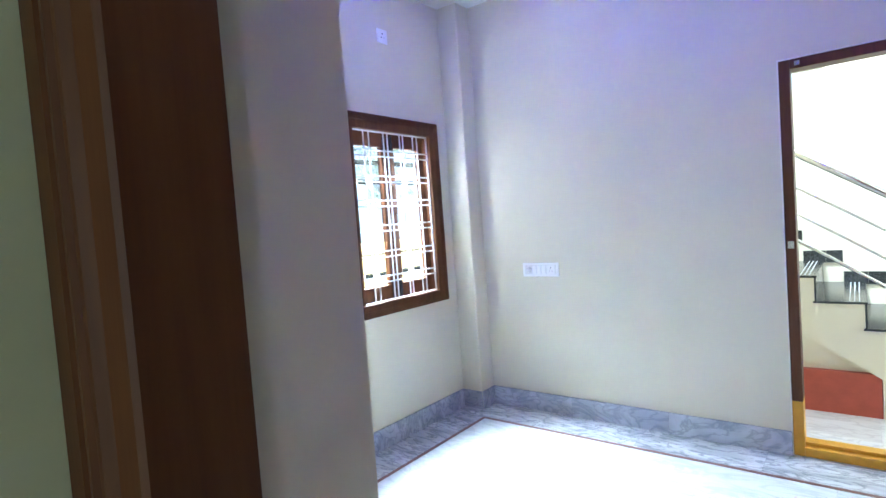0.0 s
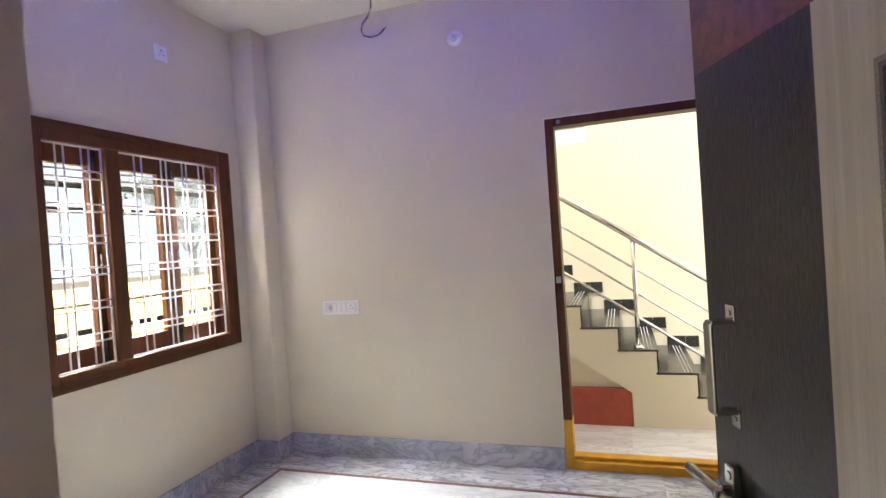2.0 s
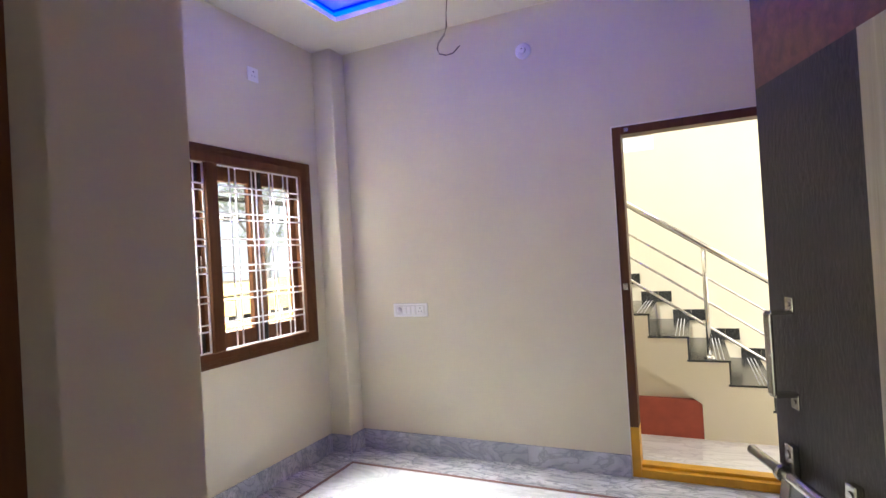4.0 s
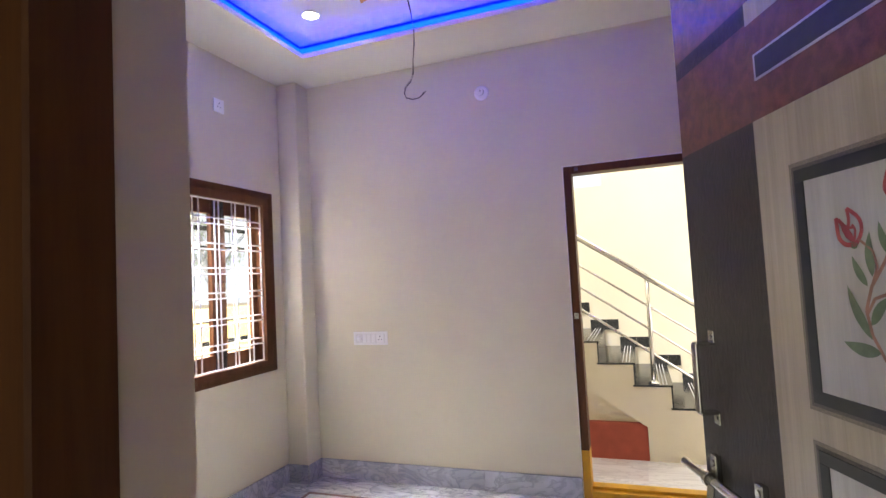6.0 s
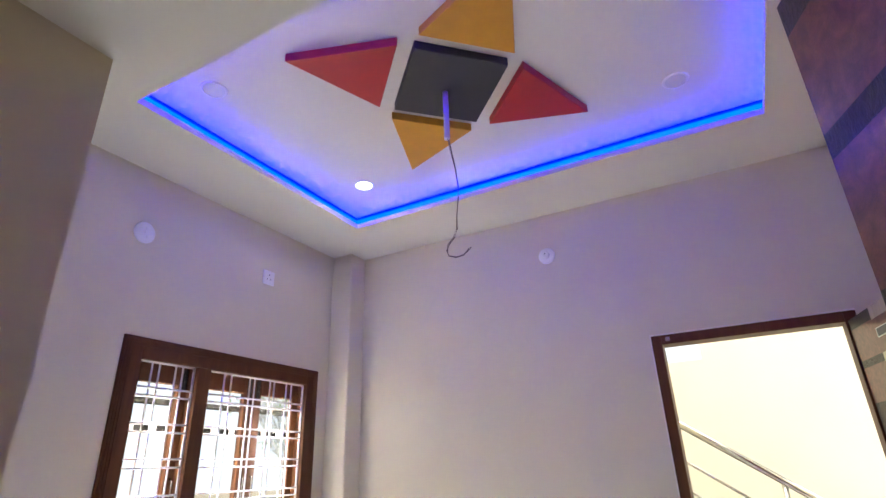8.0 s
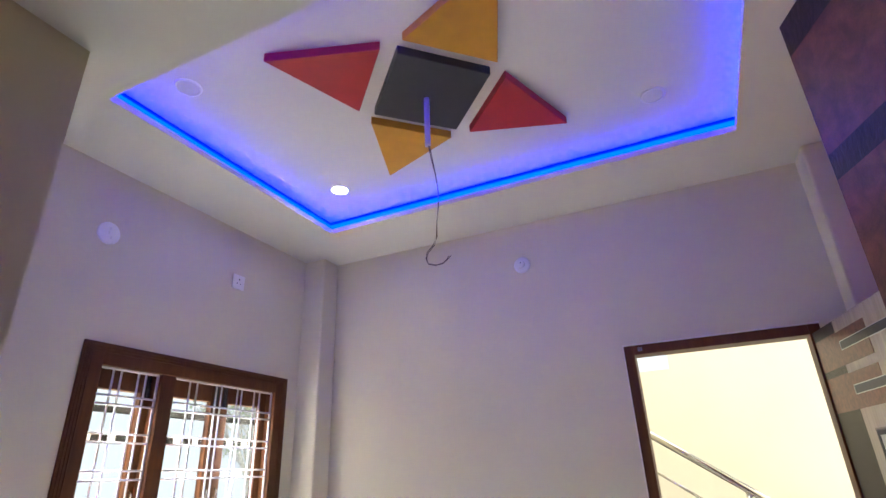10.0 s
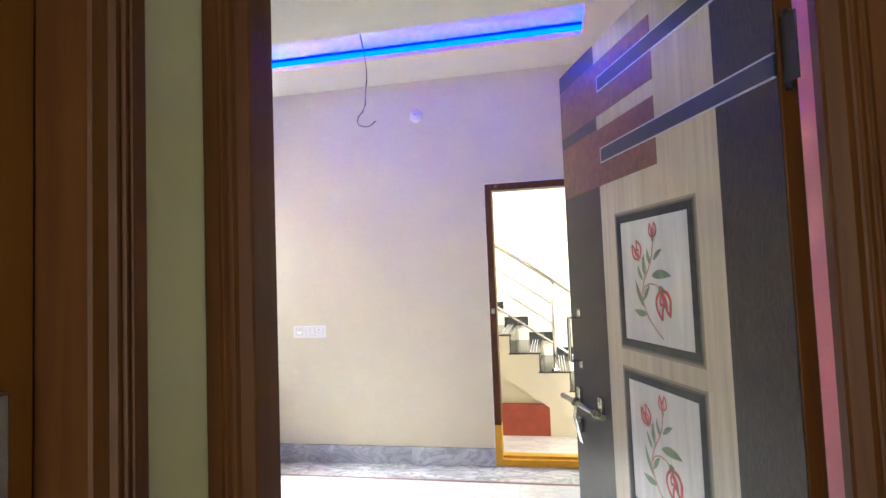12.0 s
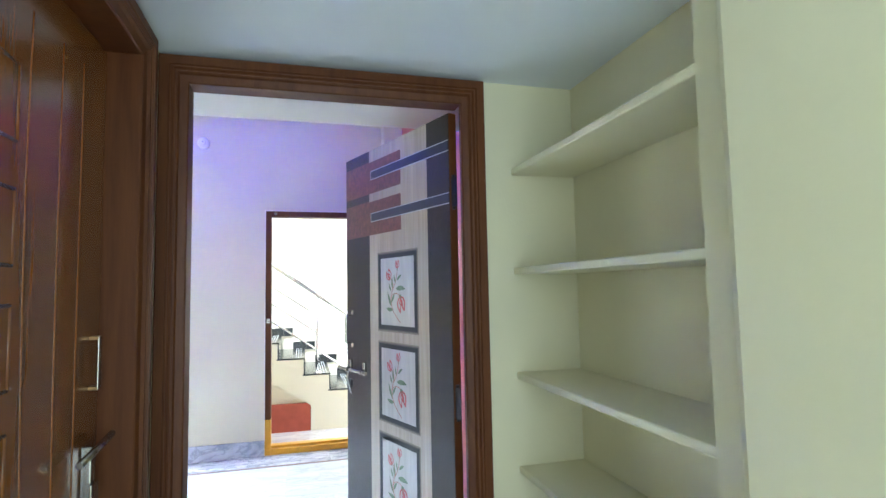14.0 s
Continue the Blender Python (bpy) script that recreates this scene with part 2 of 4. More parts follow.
def prism(bm, outline, axis, a, b, bevel=0.0):
    """An outline of (u, v) pairs, swept from a to b along an axis: 'y' takes (x, z), 'x' takes (y, z), 'z' takes (x, y)."""
    def p(u, v, w):
        return {"y": (u, w, v), "x": (w, u, v), "z": (u, v, w)}[axis]
    lo = [bm.verts.new(p(u, v, a)) for u, v in outline]
    hi = [bm.verts.new(p(u, v, b)) for u, v in outline]
    fs = [bm.faces.new(lo), bm.faces.new(hi[::-1])]
    k = len(outline)
    for i in range(k):
        fs.append(bm.faces.new((lo[i], hi[i], hi[(i + 1) % k], lo[(i + 1) % k])))
    bmesh.ops.recalc_face_normals(bm, faces=fs)
    if bevel:
        es = list({e for f in fs for e in f.edges})
        bmesh.ops.bevel(bm, geom=es, offset=bevel, segments=2, affect="EDGES", profile=0.5)
    return bm


def tube(bm, points, radius, sides=10):
    """A round rod along a line of points."""
    rings = []
    pts = [Vector(p) for p in points]
    for i, p in enumerate(pts):
        d = (pts[min(i + 1, len(pts) - 1)] - pts[max(i - 1, 0)]).normalized()
        a = d.cross(Vector((0.31, 0.22, 0.93)) if abs(d.z) < 0.9 else Vector((1, 0, 0))).normalized()
        b = d.cross(a)
        rings.append([bm.verts.new(p + radius * (math.cos(k * math.tau / sides) * a + math.sin(k * math.tau / sides) * b)) for k in range(sides)])
    for r0, r1 in zip(rings, rings[1:]):
        for k in range(sides):
            f = bm.faces.new((r0[k], r0[(k + 1) % sides], r1[(k + 1) % sides], r1[k]))
            f.smooth = True
    bm.faces.new(rings[0][::-1])
    bm.faces.new(rings[-1])
    return bm


def lathe(bm, profile, centre, axis, sides=28):
    """Turns (radius, height) pairs round an axis through centre."""
    ax = Vector(axis).normalized()
    a = ax.orthogonal().normalized()
    b = ax.cross(a)
    c = Vector(centre)
    rings = []
    for r, h in profile:
        rings.append([bm.verts.new(c + ax * h + max(r, 1e-4) * (math.cos(k * math.tau / sides) * a + math.sin(k * math.tau / sides) * b)) for k in range(sides)])
    for r0, r1 in zip(rings, rings[1:]):
        for k in range(sides):
            f = bm.faces.new((r0[k], r0[(k + 1) % sides], r1[(k + 1) % sides], r1[k]))
            f.smooth = True
    bm.faces.new(rings[0][::-1])
    bm.faces.new(rings[-1])
    return bm


def part(name, bm, material, parent=None, label="", kind="", category=""):
    bmesh.ops.recalc_face_normals(bm, faces=bm.faces)
    me = bpy.data.meshes.new(name)
    bm.to_mesh(me)
    bm.free()
    me.materials.append(material)
    ob = new(name, me)
    if parent:
        ob.parent = parent
    return tagged(ob, label, category, "", kind)


def thing(name, m, label, category, group="", kind=""):
    ob = new(name)
    ob.empty_display_size = 0.1
    ob.matrix_world = m
    return tagged(ob, label, category, group, kind)


def B(*a, **k):
    return box(bmesh.new(), *a, **k)


def S(name, material, *boxes):
    """A piece of the setting made of boxes."""
    bm = bmesh.new()
    for b in boxes:
        box(bm, *b)
    return part(name, bm, material, kind="structure")


# ---- the shell of the house ----
XW, XE, YN, YF, ZC, ZT, ZL = -2.235, 1.065, 0.53, 3.205, 2.98, 3.09, 2.13
WY0, WY1, WZ0, WZ1 = 1.603, 2.935, 0.838, 2.123
DX0, DX1, DZ = -0.135, 0.775, 2.118
TX0, TX1, TY0, TY1 = -1.765, 0.600, 1.10, 2.72

S("floor_slab", M_PLASTER, (XW - 0.2, XE + 0.15, -3.0, YF + 0.2, -0.14, -0.012))
S("wall_window", M_WALL, (XW - 0.2, XW, YN - 0.15, WY0, 0, 3.2), (XW - 0.2, XW, WY1, YF, 0, 3.2), (XW - 0.2, XW, WY0, WY1, 0, WZ0), (XW - 0.2, XW, WY0, WY1, WZ1, 3.2))
S("wall_far", M_WALL, (XW - 0.2, DX0, YF, YF + 0.18, 0, 3.2), (DX1, XE + 0.15, YF, YF + 0.18, 0, 3.2), (DX0, DX1, YF, YF + 0.18, DZ, 3.2))
S("wall_far_outer_face", M_OUT, (XW - 0.2, DX0, YF + 0.18, YF + 0.2, -0.1, 4.6), (DX1, 3.0, YF + 0.18, YF + 0.2, -0.1, 4.6), (DX0, DX1, YF + 0.18, YF + 0.2, DZ, 4.6))
S("wall_east", M_PINK, (XE, XE + 0.15, 0.12, YF, 0, 3.2))
S("wall_near", M_WALL, (XW - 0.2, -0.558, YN - 0.15, YN, 0, 3.2), (-0.708, -0.558, 0.12, YN - 0.15, 0, 3.2))
S("wall_over_loft", M_WALL, (XW, XE, YN, YN + 0.09, ZL + 0.1, 3.2))
for nm, y0, y1, mm in (("wall_doorway", 0.0, 0.05, M_HALL), ("wall_doorway_inner", 0.05, 0.12, M_WALL)):
    S(nm, mm, (-0.708, -0.240, y0, y1, 0, ZL), (0.766, XE + 0.15, y0, y1, 0, ZL), (-0.240, 0.766, y0, y1, 2.107, ZL + 0.1))
S("ceiling_loft", M_CEIL, (-0.558, XE, 0.12, YN, ZL, ZL + 0.1), (XW, XE, YN, YN + 0.085, ZL, ZL + 0.1))
S("ceiling_hall", M_HCEIL, (-0.28, 1.4, -3.0, 0.0, 2.117, ZL + 0.1))
col = bmesh.new()
box(col, XW, -2.06, 3.037, YF, 0, ZC, bevel=0.012)
part("column_corner", col, M_WALL, kind="structure")
col = bmesh.new()
box(col, 0.895, XE, 3.02, YF, 0, ZC, bevel=0.012)
part("column_corner", col, M_WALL, kind="structure")

# false ceiling: a dropped ring round a raised tray, with a hidden channel for the light
ring = bmesh.new()
for b in ((XW, TX0, YN + 0.09, YF, ZC, ZC + 0.032), (TX1, XE, YN + 0.09, YF, ZC, ZC + 0.032), (TX0, TX1, YN + 0.09, TY0, ZC, ZC + 0.032), (TX0, TX1, TY1, YF, ZC, ZC + 0.032)):
    box(ring, *b)
part("ceiling", ring, M_CEIL, kind="structure")
g = 0.055
S("ceiling_tray", M_CEIL, (TX0 - 0.16, TX1 + 0.16, TY0 - 0.16, TY1 + 0.16, ZT, ZT + 0.03))
for b in ((TX0 - g - 0.02, TX0 - g, TY0 - g, TY1 + g), (TX1 + g, TX1 + g + 0.02, TY0 - g, TY1 + g),
          (TX0 - g - 0.02, TX1 + g + 0.02, TY0 - g - 0.02, TY0 - g), (TX0 - g - 0.02, TX1 + g + 0.02, TY1 + g, TY1 + g + 0.02)):
    S("ceiling_channel_side", M_CEIL, (*b, ZC + 0.032, ZT))
S("roof_slab", M_PLASTER, (XW - 0.2, XE + 0.15, -0.2, YF + 0.2, 3.2, 3.35))

# little hall before the doorway
AY0, AY1, AX = 0.0, -0.90, 1.11
S("wall_hall_left", M_HALL, (-0.415, -0.240, -0.208, 0.0, 0, ZL), (-0.415, -0.240, -3.0, -1.206, 0, ZL), (-0.415, -0.240, -1.206, -0.208, 2.065, ZL + 0.1))
S("wall_behind_hall_door", M_HALL, (-0.5, -0.43, -1.3, 0.0, 0, ZL))
S("wall_niche_back", M_HALL, (AX, AX + 0.15, AY1, AY0, 0, ZL))
S("wall_hall_right", M_HALL, (0.862, 1.23, -1.04, AY1, 0, ZL))
pier = bmesh.new()
box(pier, 0.790, 1.23, -2.9, -1.02, 0, ZL, bevel=0.022)
part("wall_hall_pier", pier, M_HALL, kind="structure")
S("wall_hall_back", M_HALL, (-0.42, 1.23, -3.0, -2.85, 0, ZL))

# floor
S("floor_inlay", M_LINE, (-1.972, -1.948, 0.53, 2.910, -0.012, 0.001), (-1.948, XE, 2.886, 2.910, -0.012, 0.001))



# ---- door frames ----
def moulded_frame(name, width, height, face, depth, material, label, m, lift=0.04, rebate=False):
    """A mitred door frame round an opening of outer size width by height; local x runs across and local -y comes out of
    the wall.
    Its section is thick at the outer edge and falls in beads towards the opening."""
    f = thing(name, m, label, "door frame", kind="structure")
    prof = [(0, depth), (0, -lift * 0.92), (0.03, -lift), (0.34, -lift), (0.36, -lift * 0.90), (0.40, -lift * 0.90), (0.43, -lift * 0.97), (0.48, -lift * 0.97), (0.51, -lift * 0.86), (0.56, -lift * 0.86),
            (0.59, -lift * 0.92), (0.64, -lift * 0.90), (0.70, -lift * 0.72), (0.96, -lift * 0.62), (1.0, -lift * 0.52), (1.0, depth)]

    def run(ends, step=False):
        bm = bmesh.new()
        outline = prof[:-1] + [(1.0, 0.002), (0.70, 0.002), (0.70, depth)] if step else prof
        rows = [[bm.verts.new(p) for p in (ends(u * face, v))] for u, v in outline]
        k = len(rows)
        for a in range(k):
            r0, r1 = rows[a], rows[(a + 1) % k]
            bm.faces.new((r0[0], r0[1], r1[1], r1[0]))
        bm.faces.new([r[0] for r in rows])
        bm.faces.new([r[1] for r in rows][::-1])
        return bm
    part("jamb", run(lambda u, v: ((u, v, 0), (u, v, height - u))), material, f)
    part("jamb", run(lambda u, v: ((width - u, v, 0), (width - u, v, height - u)), rebate), material, f)
    part("head", run(lambda u, v: ((u, v, height - u), (width - u, v, height - u))), material, f)
    return f


moulded_frame("door_frame", 1.002, 2.106, 0.080, 0.052, M_FRAME, "brown varnished moulded wooden frame of the open doorway", pose(-0.238, 0, 0), lift=0.036, rebate=True)

# ---- laminate door with painted panels ----
def flower(leaf, cx, z0, w, h, y):
    """A painted spray in a panel; u runs away from the hinge."""
    def P(u, v):
        return (cx - w / 2 + u * w, y, z0 + v * h)
    def stroke(pts, r, nm, material):
        bm = bmesh.new()
        vv = [Vector(P(*p)) for p in pts]
        for i in range(len(vv) - 1):
            d = (vv[i + 1] - vv[i]).normalized()
            n = Vector((-d.z, 0, d.x)) * r
            q = [vv[i] - n, vv[i + 1] - n, vv[i + 1] + n, vv[i] + n]
            bm.faces.new([bm.verts.new(p) for p in q])
            bm.faces.new([bm.verts.new(p + Vector((0, 0.0006, 0))) for p in q])
        return part(nm, bm, material, leaf)
    def blade(u, v, length, width, turn, nm, material, fill=True):
        bm = bmesh.new()
        a = radians(turn)
        c = Vector(P(u, v))
        n = 9
        left, right = [], []
        for i in range(n + 1):
            s = i / n
            wd = width * math.sin(math.pi * s ** 0.8) ** 0.9 * 0.5
            for sgn, out in ((1, left), (-1, right)):
                lx, lz = sgn * wd + 0.12 * length * math.sin(s * 2), s * length
                out.append(c + Vector((lx * math.cos(a) + lz * math.sin(a), 0, -lx * math.sin(a) + lz * math.cos(a))))
        for i in range(n):
            bm.faces.new([bm.verts.new(p) for p in (left[i], left[i + 1], right[i + 1], right[i])])
        return part(nm, bm, material, leaf)
    # curving stems, from the foot upwards
    stroke([(0.40, 0.05), (0.50, 0.12), (0.60, 0.20), (0.66, 0.30), (0.68, 0.40), (0.64, 0.50), (0.56, 0.60), (0.50, 0.70), (0.47, 0.84)], 0.0019, "stem", M_STEM)
    stroke([(0.68, 0.38), (0.63, 0.45), (0.55, 0.475), (0.46, 0.465), (0.41, 0.43)], 0.0017, "stem", M_STEM)
    stroke([(0.64, 0.50), (0.60, 0.58), (0.62, 0.65), (0.69, 0.70)], 0.0014, "stem", M_STEM)
    for u, v, L, W, t in ((0.52, 0.54, 0.074, 0.020, -98), (0.49, 0.66, 0.044, 0.012, -66), (0.53, 0.62, 0.040, 0.011, 10), (0.63, 0.54, 0.050, 0.013, -8), (0.66, 0.50, 0.040, 0.011, 22),
                          (0.66, 0.34, 0.044, 0.013, -48), (0.66, 0.28, 0.068, 0.014, 20), (0.62, 0.23, 0.054, 0.016, 76), (0.41, 0.46, 0.022, 0.020, 196), (0.70, 0.66, 0.010, 0.010, 30), (0.47, 0.80, 0.012, 0.010, 0)):
        blade(u, v, L, W, t, "painted_leaf", M_LEAF)
    def bud(u, v, size, turn):
        """An open tulip bud drawn in brush strokes from its base at (u, v), with a filled heart."""
        a = radians(turn)
        for pts, r in (([(0, 0), (-0.30, 0.16), (-0.44, 0.42), (-0.40, 0.68), (-0.22, 1.0)], 0.055), ([(0, 0), (0.32, 0.14), (0.46, 0.42), (0.38, 0.70), (0.26, 0.98)], 0.065),
                       ([(-0.22, 1.0), (-0.12, 0.70), (0.06, 0.48), (0.20, 0.40)], 0.050), ([(0.26, 0.98), (0.16, 0.72), (-0.02, 0.50), (-0.16, 0.44)], 0.040), ([(0.02, 0.10), (-0.16, 0.34), (-0.14, 0.52)], 0.035), ([(0.04, 0.10), (0.20, 0.34), (0.18, 0.54)], 0.035)):
            q = [(u + size * (x * math.cos(a) + z * math.sin(a)) / w, v + size * (-x * math.sin(a) + z * math.cos(a)) / h) for x, z in pts]
            fine = []
            for k in range(len(q) - 1):
                p0, p1, p2, p3 = q[max(k - 1, 0)], q[k], q[k + 1], q[min(k + 2, len(q) - 1)]
                for s in (0.0, 0.34, 0.67):
                    fine.append(tuple(0.5 * (2 * p1[c] + (p2[c] - p0[c]) * s + (2 * p0[c] - 5 * p1[c] + 4 * p2[c] - p3[c]) * s * s + (3 * p1[c] - p0[c] - 3 * p2[c] + p3[c]) * s ** 3) for c in (0, 1)))
            stroke(fine + [q[-1]], size * r, "petal", M_PETAL)
        blade(u + size * 0.02 * math.cos(a) / w, v, size * 0.92, size * 0.24, turn + 2, "petal", M_PETAL)
    bud(0.40, 0.42, 0.060, 194)
    bud(0.70, 0.68, 0.042, 26)
    bud(0.47, 0.84, 0.032, 2)


def panel_leaf(name, m, label, mirror=1):
    """A laminated door leaf. Its hinge stands at the origin and it runs along local x; the decorated face looks to local -y."""
    d = thing(name, m, label, "door", kind="structure")
    W, H, T = 0.84, 2.016, 0.030
    part("core", B(0, W, 0.0, T, 0.012, H, bevel=0.002), M_FRAME, d, "red-brown door edge")
    part("back_sheet", B(0.002, W - 0.002, T, T + 0.0015, 0.014, H - 0.002), M_DARK, d)
    f = -0.0015
    e = 0.0
    part("hinge_band", B(0.002, 0.142, f, e, 0.014, H - 0.002), M_DARK, d, "dark walnut laminate band")
    part("cream_sheet", B(0.142, 0.602, f, e, 0.014, H - 0.002), M_CREAMLAM, d, "cream wood-print laminate sheet")
    part("lock_band", B(0.602, W - 0.002, f, e, 0.38, 1.640), M_DARK, d, "dark walnut laminate band")
    part("lock_band", B(0.602, W - 0.002, f, e, 1.790, 1.822), M_DARK, d)
    part("lock_band", B(0.602, W - 0.002, f, e, 1.965, H - 0.002), M_DARK, d)
    for z0, z1 in ((1.822, 1.965), (1.640, 1.790)):
        part("red_block", B(0.602, W - 0.002, f, e, z0, z1), M_RED, d, "red mahogany laminate block")
        part("red_block", B(0.332, 0.602, f - 0.0012, e, z0, z1 - 0.004, bevel=0.0004), M_RED, d, "red mahogany laminate block")
    for z0, z1 in ((0.20, 0.34), (0.014, 0.17)):
        part("red_block", B(0.332, W - 0.002, f - 0.0012, e, z0, z1, bevel=0.0004), M_RED, d, "red mahogany laminate block")
    for zc in (1.901, 1.716, 0.27, 0.10):
        part("navy_stripe", B(0.004, 0.581, f - 0.0026, e, zc - 0.0165, zc + 0.0165), M_NAVY, d, "navy stripe edged in silver")
        bm = bmesh.new()
        box(bm, 0.004, 0.584, f - 0.0032, e, zc + 0.0165, zc + 0.0195)
        box(bm, 0.004, 0.584, f - 0.0032, e, zc - 0.0195, zc - 0.0165)
        box(bm, 0.581, 0.584, f - 0.0032, e, zc - 0.0165, zc + 0.0165)
        part("silver_line", bm, M_SILVER, d)
    for z0 in (1.243, 0.877, 0.511):
        u0, u1, z1 = 0.222, 0.520, z0 + 0.306
        bd = bmesh.new()
        w = 0.017
        for b in ((u0, u1, z0, z0 + w), (u0, u1, z1 - w, z1), (u0, u0 + w, z0 + w, z1 - w), (u1 - w, u1, z0 + w, z1 - w)):
            box(bd, b[0], b[1], f - 0.002, e, b[2], b[3], bevel=0.0006)
        part("panel_border", bd, M_BORDER, d, "charcoal panel border")
        for q, lift_, m_ in ((0.0045, 0.0012, M_SPRAYA), (0.010, 0.0006, M_SPRAYB)):
            sp = bmesh.new()
            for b in ((u0 - q, u1 + q, z0 - q, z0), (u0 - q, u1 + q, z1, z1 + q), (u0 - q, u0, z0, z1), (u1, u1 + q, z0, z1)):
                box(sp, b[0], b[1], f - lift_, e, b[2], b[3])
            part("sprayed_edge", sp, m_, d, "soft sprayed charcoal edge")
        p = part("painted_panel", B(u0 + w, u1 - w, f - 0.0008, e, z0 + w, z1 - w), M_PICT, d, "whitish panel painted with red buds on a stem")
        flower(p, (u0 + u1) / 2, z0 + w, u1 - u0 - 2 * w, z1 - z0 - 2 * w, f - 0.0018)
    return d, f


def pull_handle(parent, x, z0, z1, y, sgn=-1):
    """A flat bow handle on two screwed feet."""
    h = new("pull_handle")
    h.parent = parent
    bm = bmesh.new()
    box(bm, x - 0.009, x + 0.009, min(y + sgn * 0.036, y + sgn * 0.030), max(y + sgn * 0.036, y + sgn * 0.030), z0, z1, bevel=0.002)
    for z in (z0, z1):
        box(bm, x - 0.009, x + 0.009, min(y, y + sgn * 0.033), max(y, y + sgn * 0.033), z - 0.003, z + 0.003, bevel=0.001)
    part("grip", bm, M_STEEL, h, "brushed steel grip")
    for z, s in ((z0, -1), (z1, 1)):
        bm = bmesh.new()
        zz = sorted((z, z + s * 0.022))
        box(bm, x - 0.010, x + 0.010, min(y, y + sgn * 0.003), max(y, y + sgn * 0.003), *zz, bevel=0.001)
        lathe(bm, [(0.0035, 0), (0.0035, 0.0015)], (x, y + sgn * 0.003, sum(zz) / 2), (0, sgn, 0), 10)
        part("foot_plate", bm, M_STEEL, h, "screwed steel foot plate")
    return h


def slide_bolt(parent, x0, x1, z, y):
    """A round aldrop bolt on two rings, with its hasp hanging."""
    h = new("slide_bolt")
    h.parent = parent
    part("rod", tube(bmesh.new(), [(x0, y - 0.02, z), (x1, y - 0.02, z)], 0.008, 14), M_STEEL, h, "round steel bolt rod")
    for x in (x0 + 0.039, x1 - 0.097):
        bm = bmesh.new()
        lathe(bm, [(0.013, -0.006), (0.013, 0.006)], (x, y - 0.02, z), (1, 0, 0), 16)
        box(bm, x - 0.010, x + 0.010, y - 0.012, y, z - 0.016, z + 0.042, bevel=0.002)
        lathe(bm, [(0.006, 0), (0.006, 0.002)], (x, y - 0.012, z + 0.028), (0, -1, 0), 10)
        part("ring", bm, M_STEEL, h, "steel ring bracket")
    xm = (x0 + x1) / 2 + 0.020
    bm = bmesh.new()
    pts = [(xm, y - 0.028, z - 0.004), (xm - 0.002, y - 0.034, z - 0.035), (xm - 0.006, y - 0.028, z - 0.07), (xm - 0.012, y - 0.020, z - 0.105)]
    for a, b in zip(pts, pts[1:]):
        va = [bm.verts.new((a[0] - 0.011, a[1], a[2])), bm.verts.new((a[0] + 0.011, a[1], a[2])), bm.verts.new((b[0] + 0.011, b[1], b[2])), bm.verts.new((b[0] - 0.011, b[1], b[2]))]
        vb = [bm.verts.new(v.co + Vector((0, 0.003, 0))) for v in va]
        bm.faces.new(va)
        bm.faces.new(vb[::-1])
        for k in range(4):
            bm.faces.new((va[k], vb[k], vb[(k + 1) % 4], va[(k + 1) % 4]))
    part("hasp", bm, M_STEEL, h, "bent steel hasp")
    bm = bmesh.new()
    box(bm, xm + 0.01, xm + 0.034, y - 0.010, y, z - 0.085, z - 0.045, bevel=0.003)
    lathe(bm, [(0.007, 0), (0.007, 0.004)], (xm + 0.022, y - 0.010, z - 0.065), (0, -1, 0), 12)
    part("staple", bm, M_IRON, h, "dark lock staple")
    return h


ang = math.degrees(math.atan2(0.94004, -0.34108))
leaf, f = panel_leaf("door_leaf", pose(0.66, 0.045, 0, 0, 0, ang) @ Matrix.Diagonal((1, -1, 1, 1)), "open laminated door leaf, cream, walnut and red, with painted flower panels")
pull_handle(leaf, 0.779, 1.167, 1.290, f)
slide_bolt(leaf, 0.612, 0.886, 1.047, f)
for z in (1.735, 1.020, 0.25):
    bm = bmesh.new()
    lathe(bm, [(0.006, -0.06), (0.006, 0.06)], (-0.008, 0.010, z), (0, 0, 1), 12)
    box(bm, -0.030, -0.002, 0.004, 0.007, z - 0.05, z + 0.05)
    part("hinge", bm, M_IRON, leaf, "dark steel butt hinge")

# far door
far = thing("door_frame", pose(DX0, YF, 0), "thin brown wooden frame of the front door, its foot and sill painted yellow", "door frame", kind="structure")
fw = 0.05
for x0 in (0.0, DX1 - DX0 - fw):
    part("jamb", B(x0, x0 + fw, 0.004, 0.115, 0.30, DZ, bevel=0.003), M_FRAME, far)
    part("jamb_foot", B(x0, x0 + fw, 0.003, 0.116, 0, 0.30, bevel=0.003), M_YEL, far, "turmeric yellow painted jamb foot")
    if x0 == 0.0:
        bm = bmesh.new()
        box(bm, fw, fw + 0.002, 0.03, 0.06, 1.13, 1.17)
        box(bm, fw * 0.2, fw * 0.8, 0.001, 0.004, 1.13, 1.17, bevel=0.001)
        part("strike_plate", bm, M_STEEL, far, "steel strike plate")
part("head", B(fw, DX1 - DX0 - fw, 0.004, 0.115, DZ - fw, DZ, bevel=0.003), M_FRAME, far)
sill = bmesh.new()
box(sill, fw, DX1 - DX0 - fw, 0.004, 0.115, 0, 0.050, bevel=0.003)
box(sill, fw, DX1 - DX0 - fw, 0.040, 0.115, 0.050, 0.070, bevel=0.003)
part("sill", sill, M_YEL, far, "turmeric yellow painted wooden sill")
bm = bmesh.new()
box(bm, 0.07, 0.095, 0.002, 0.006, DZ - 0.035, DZ - 0.012, bevel=0.001)
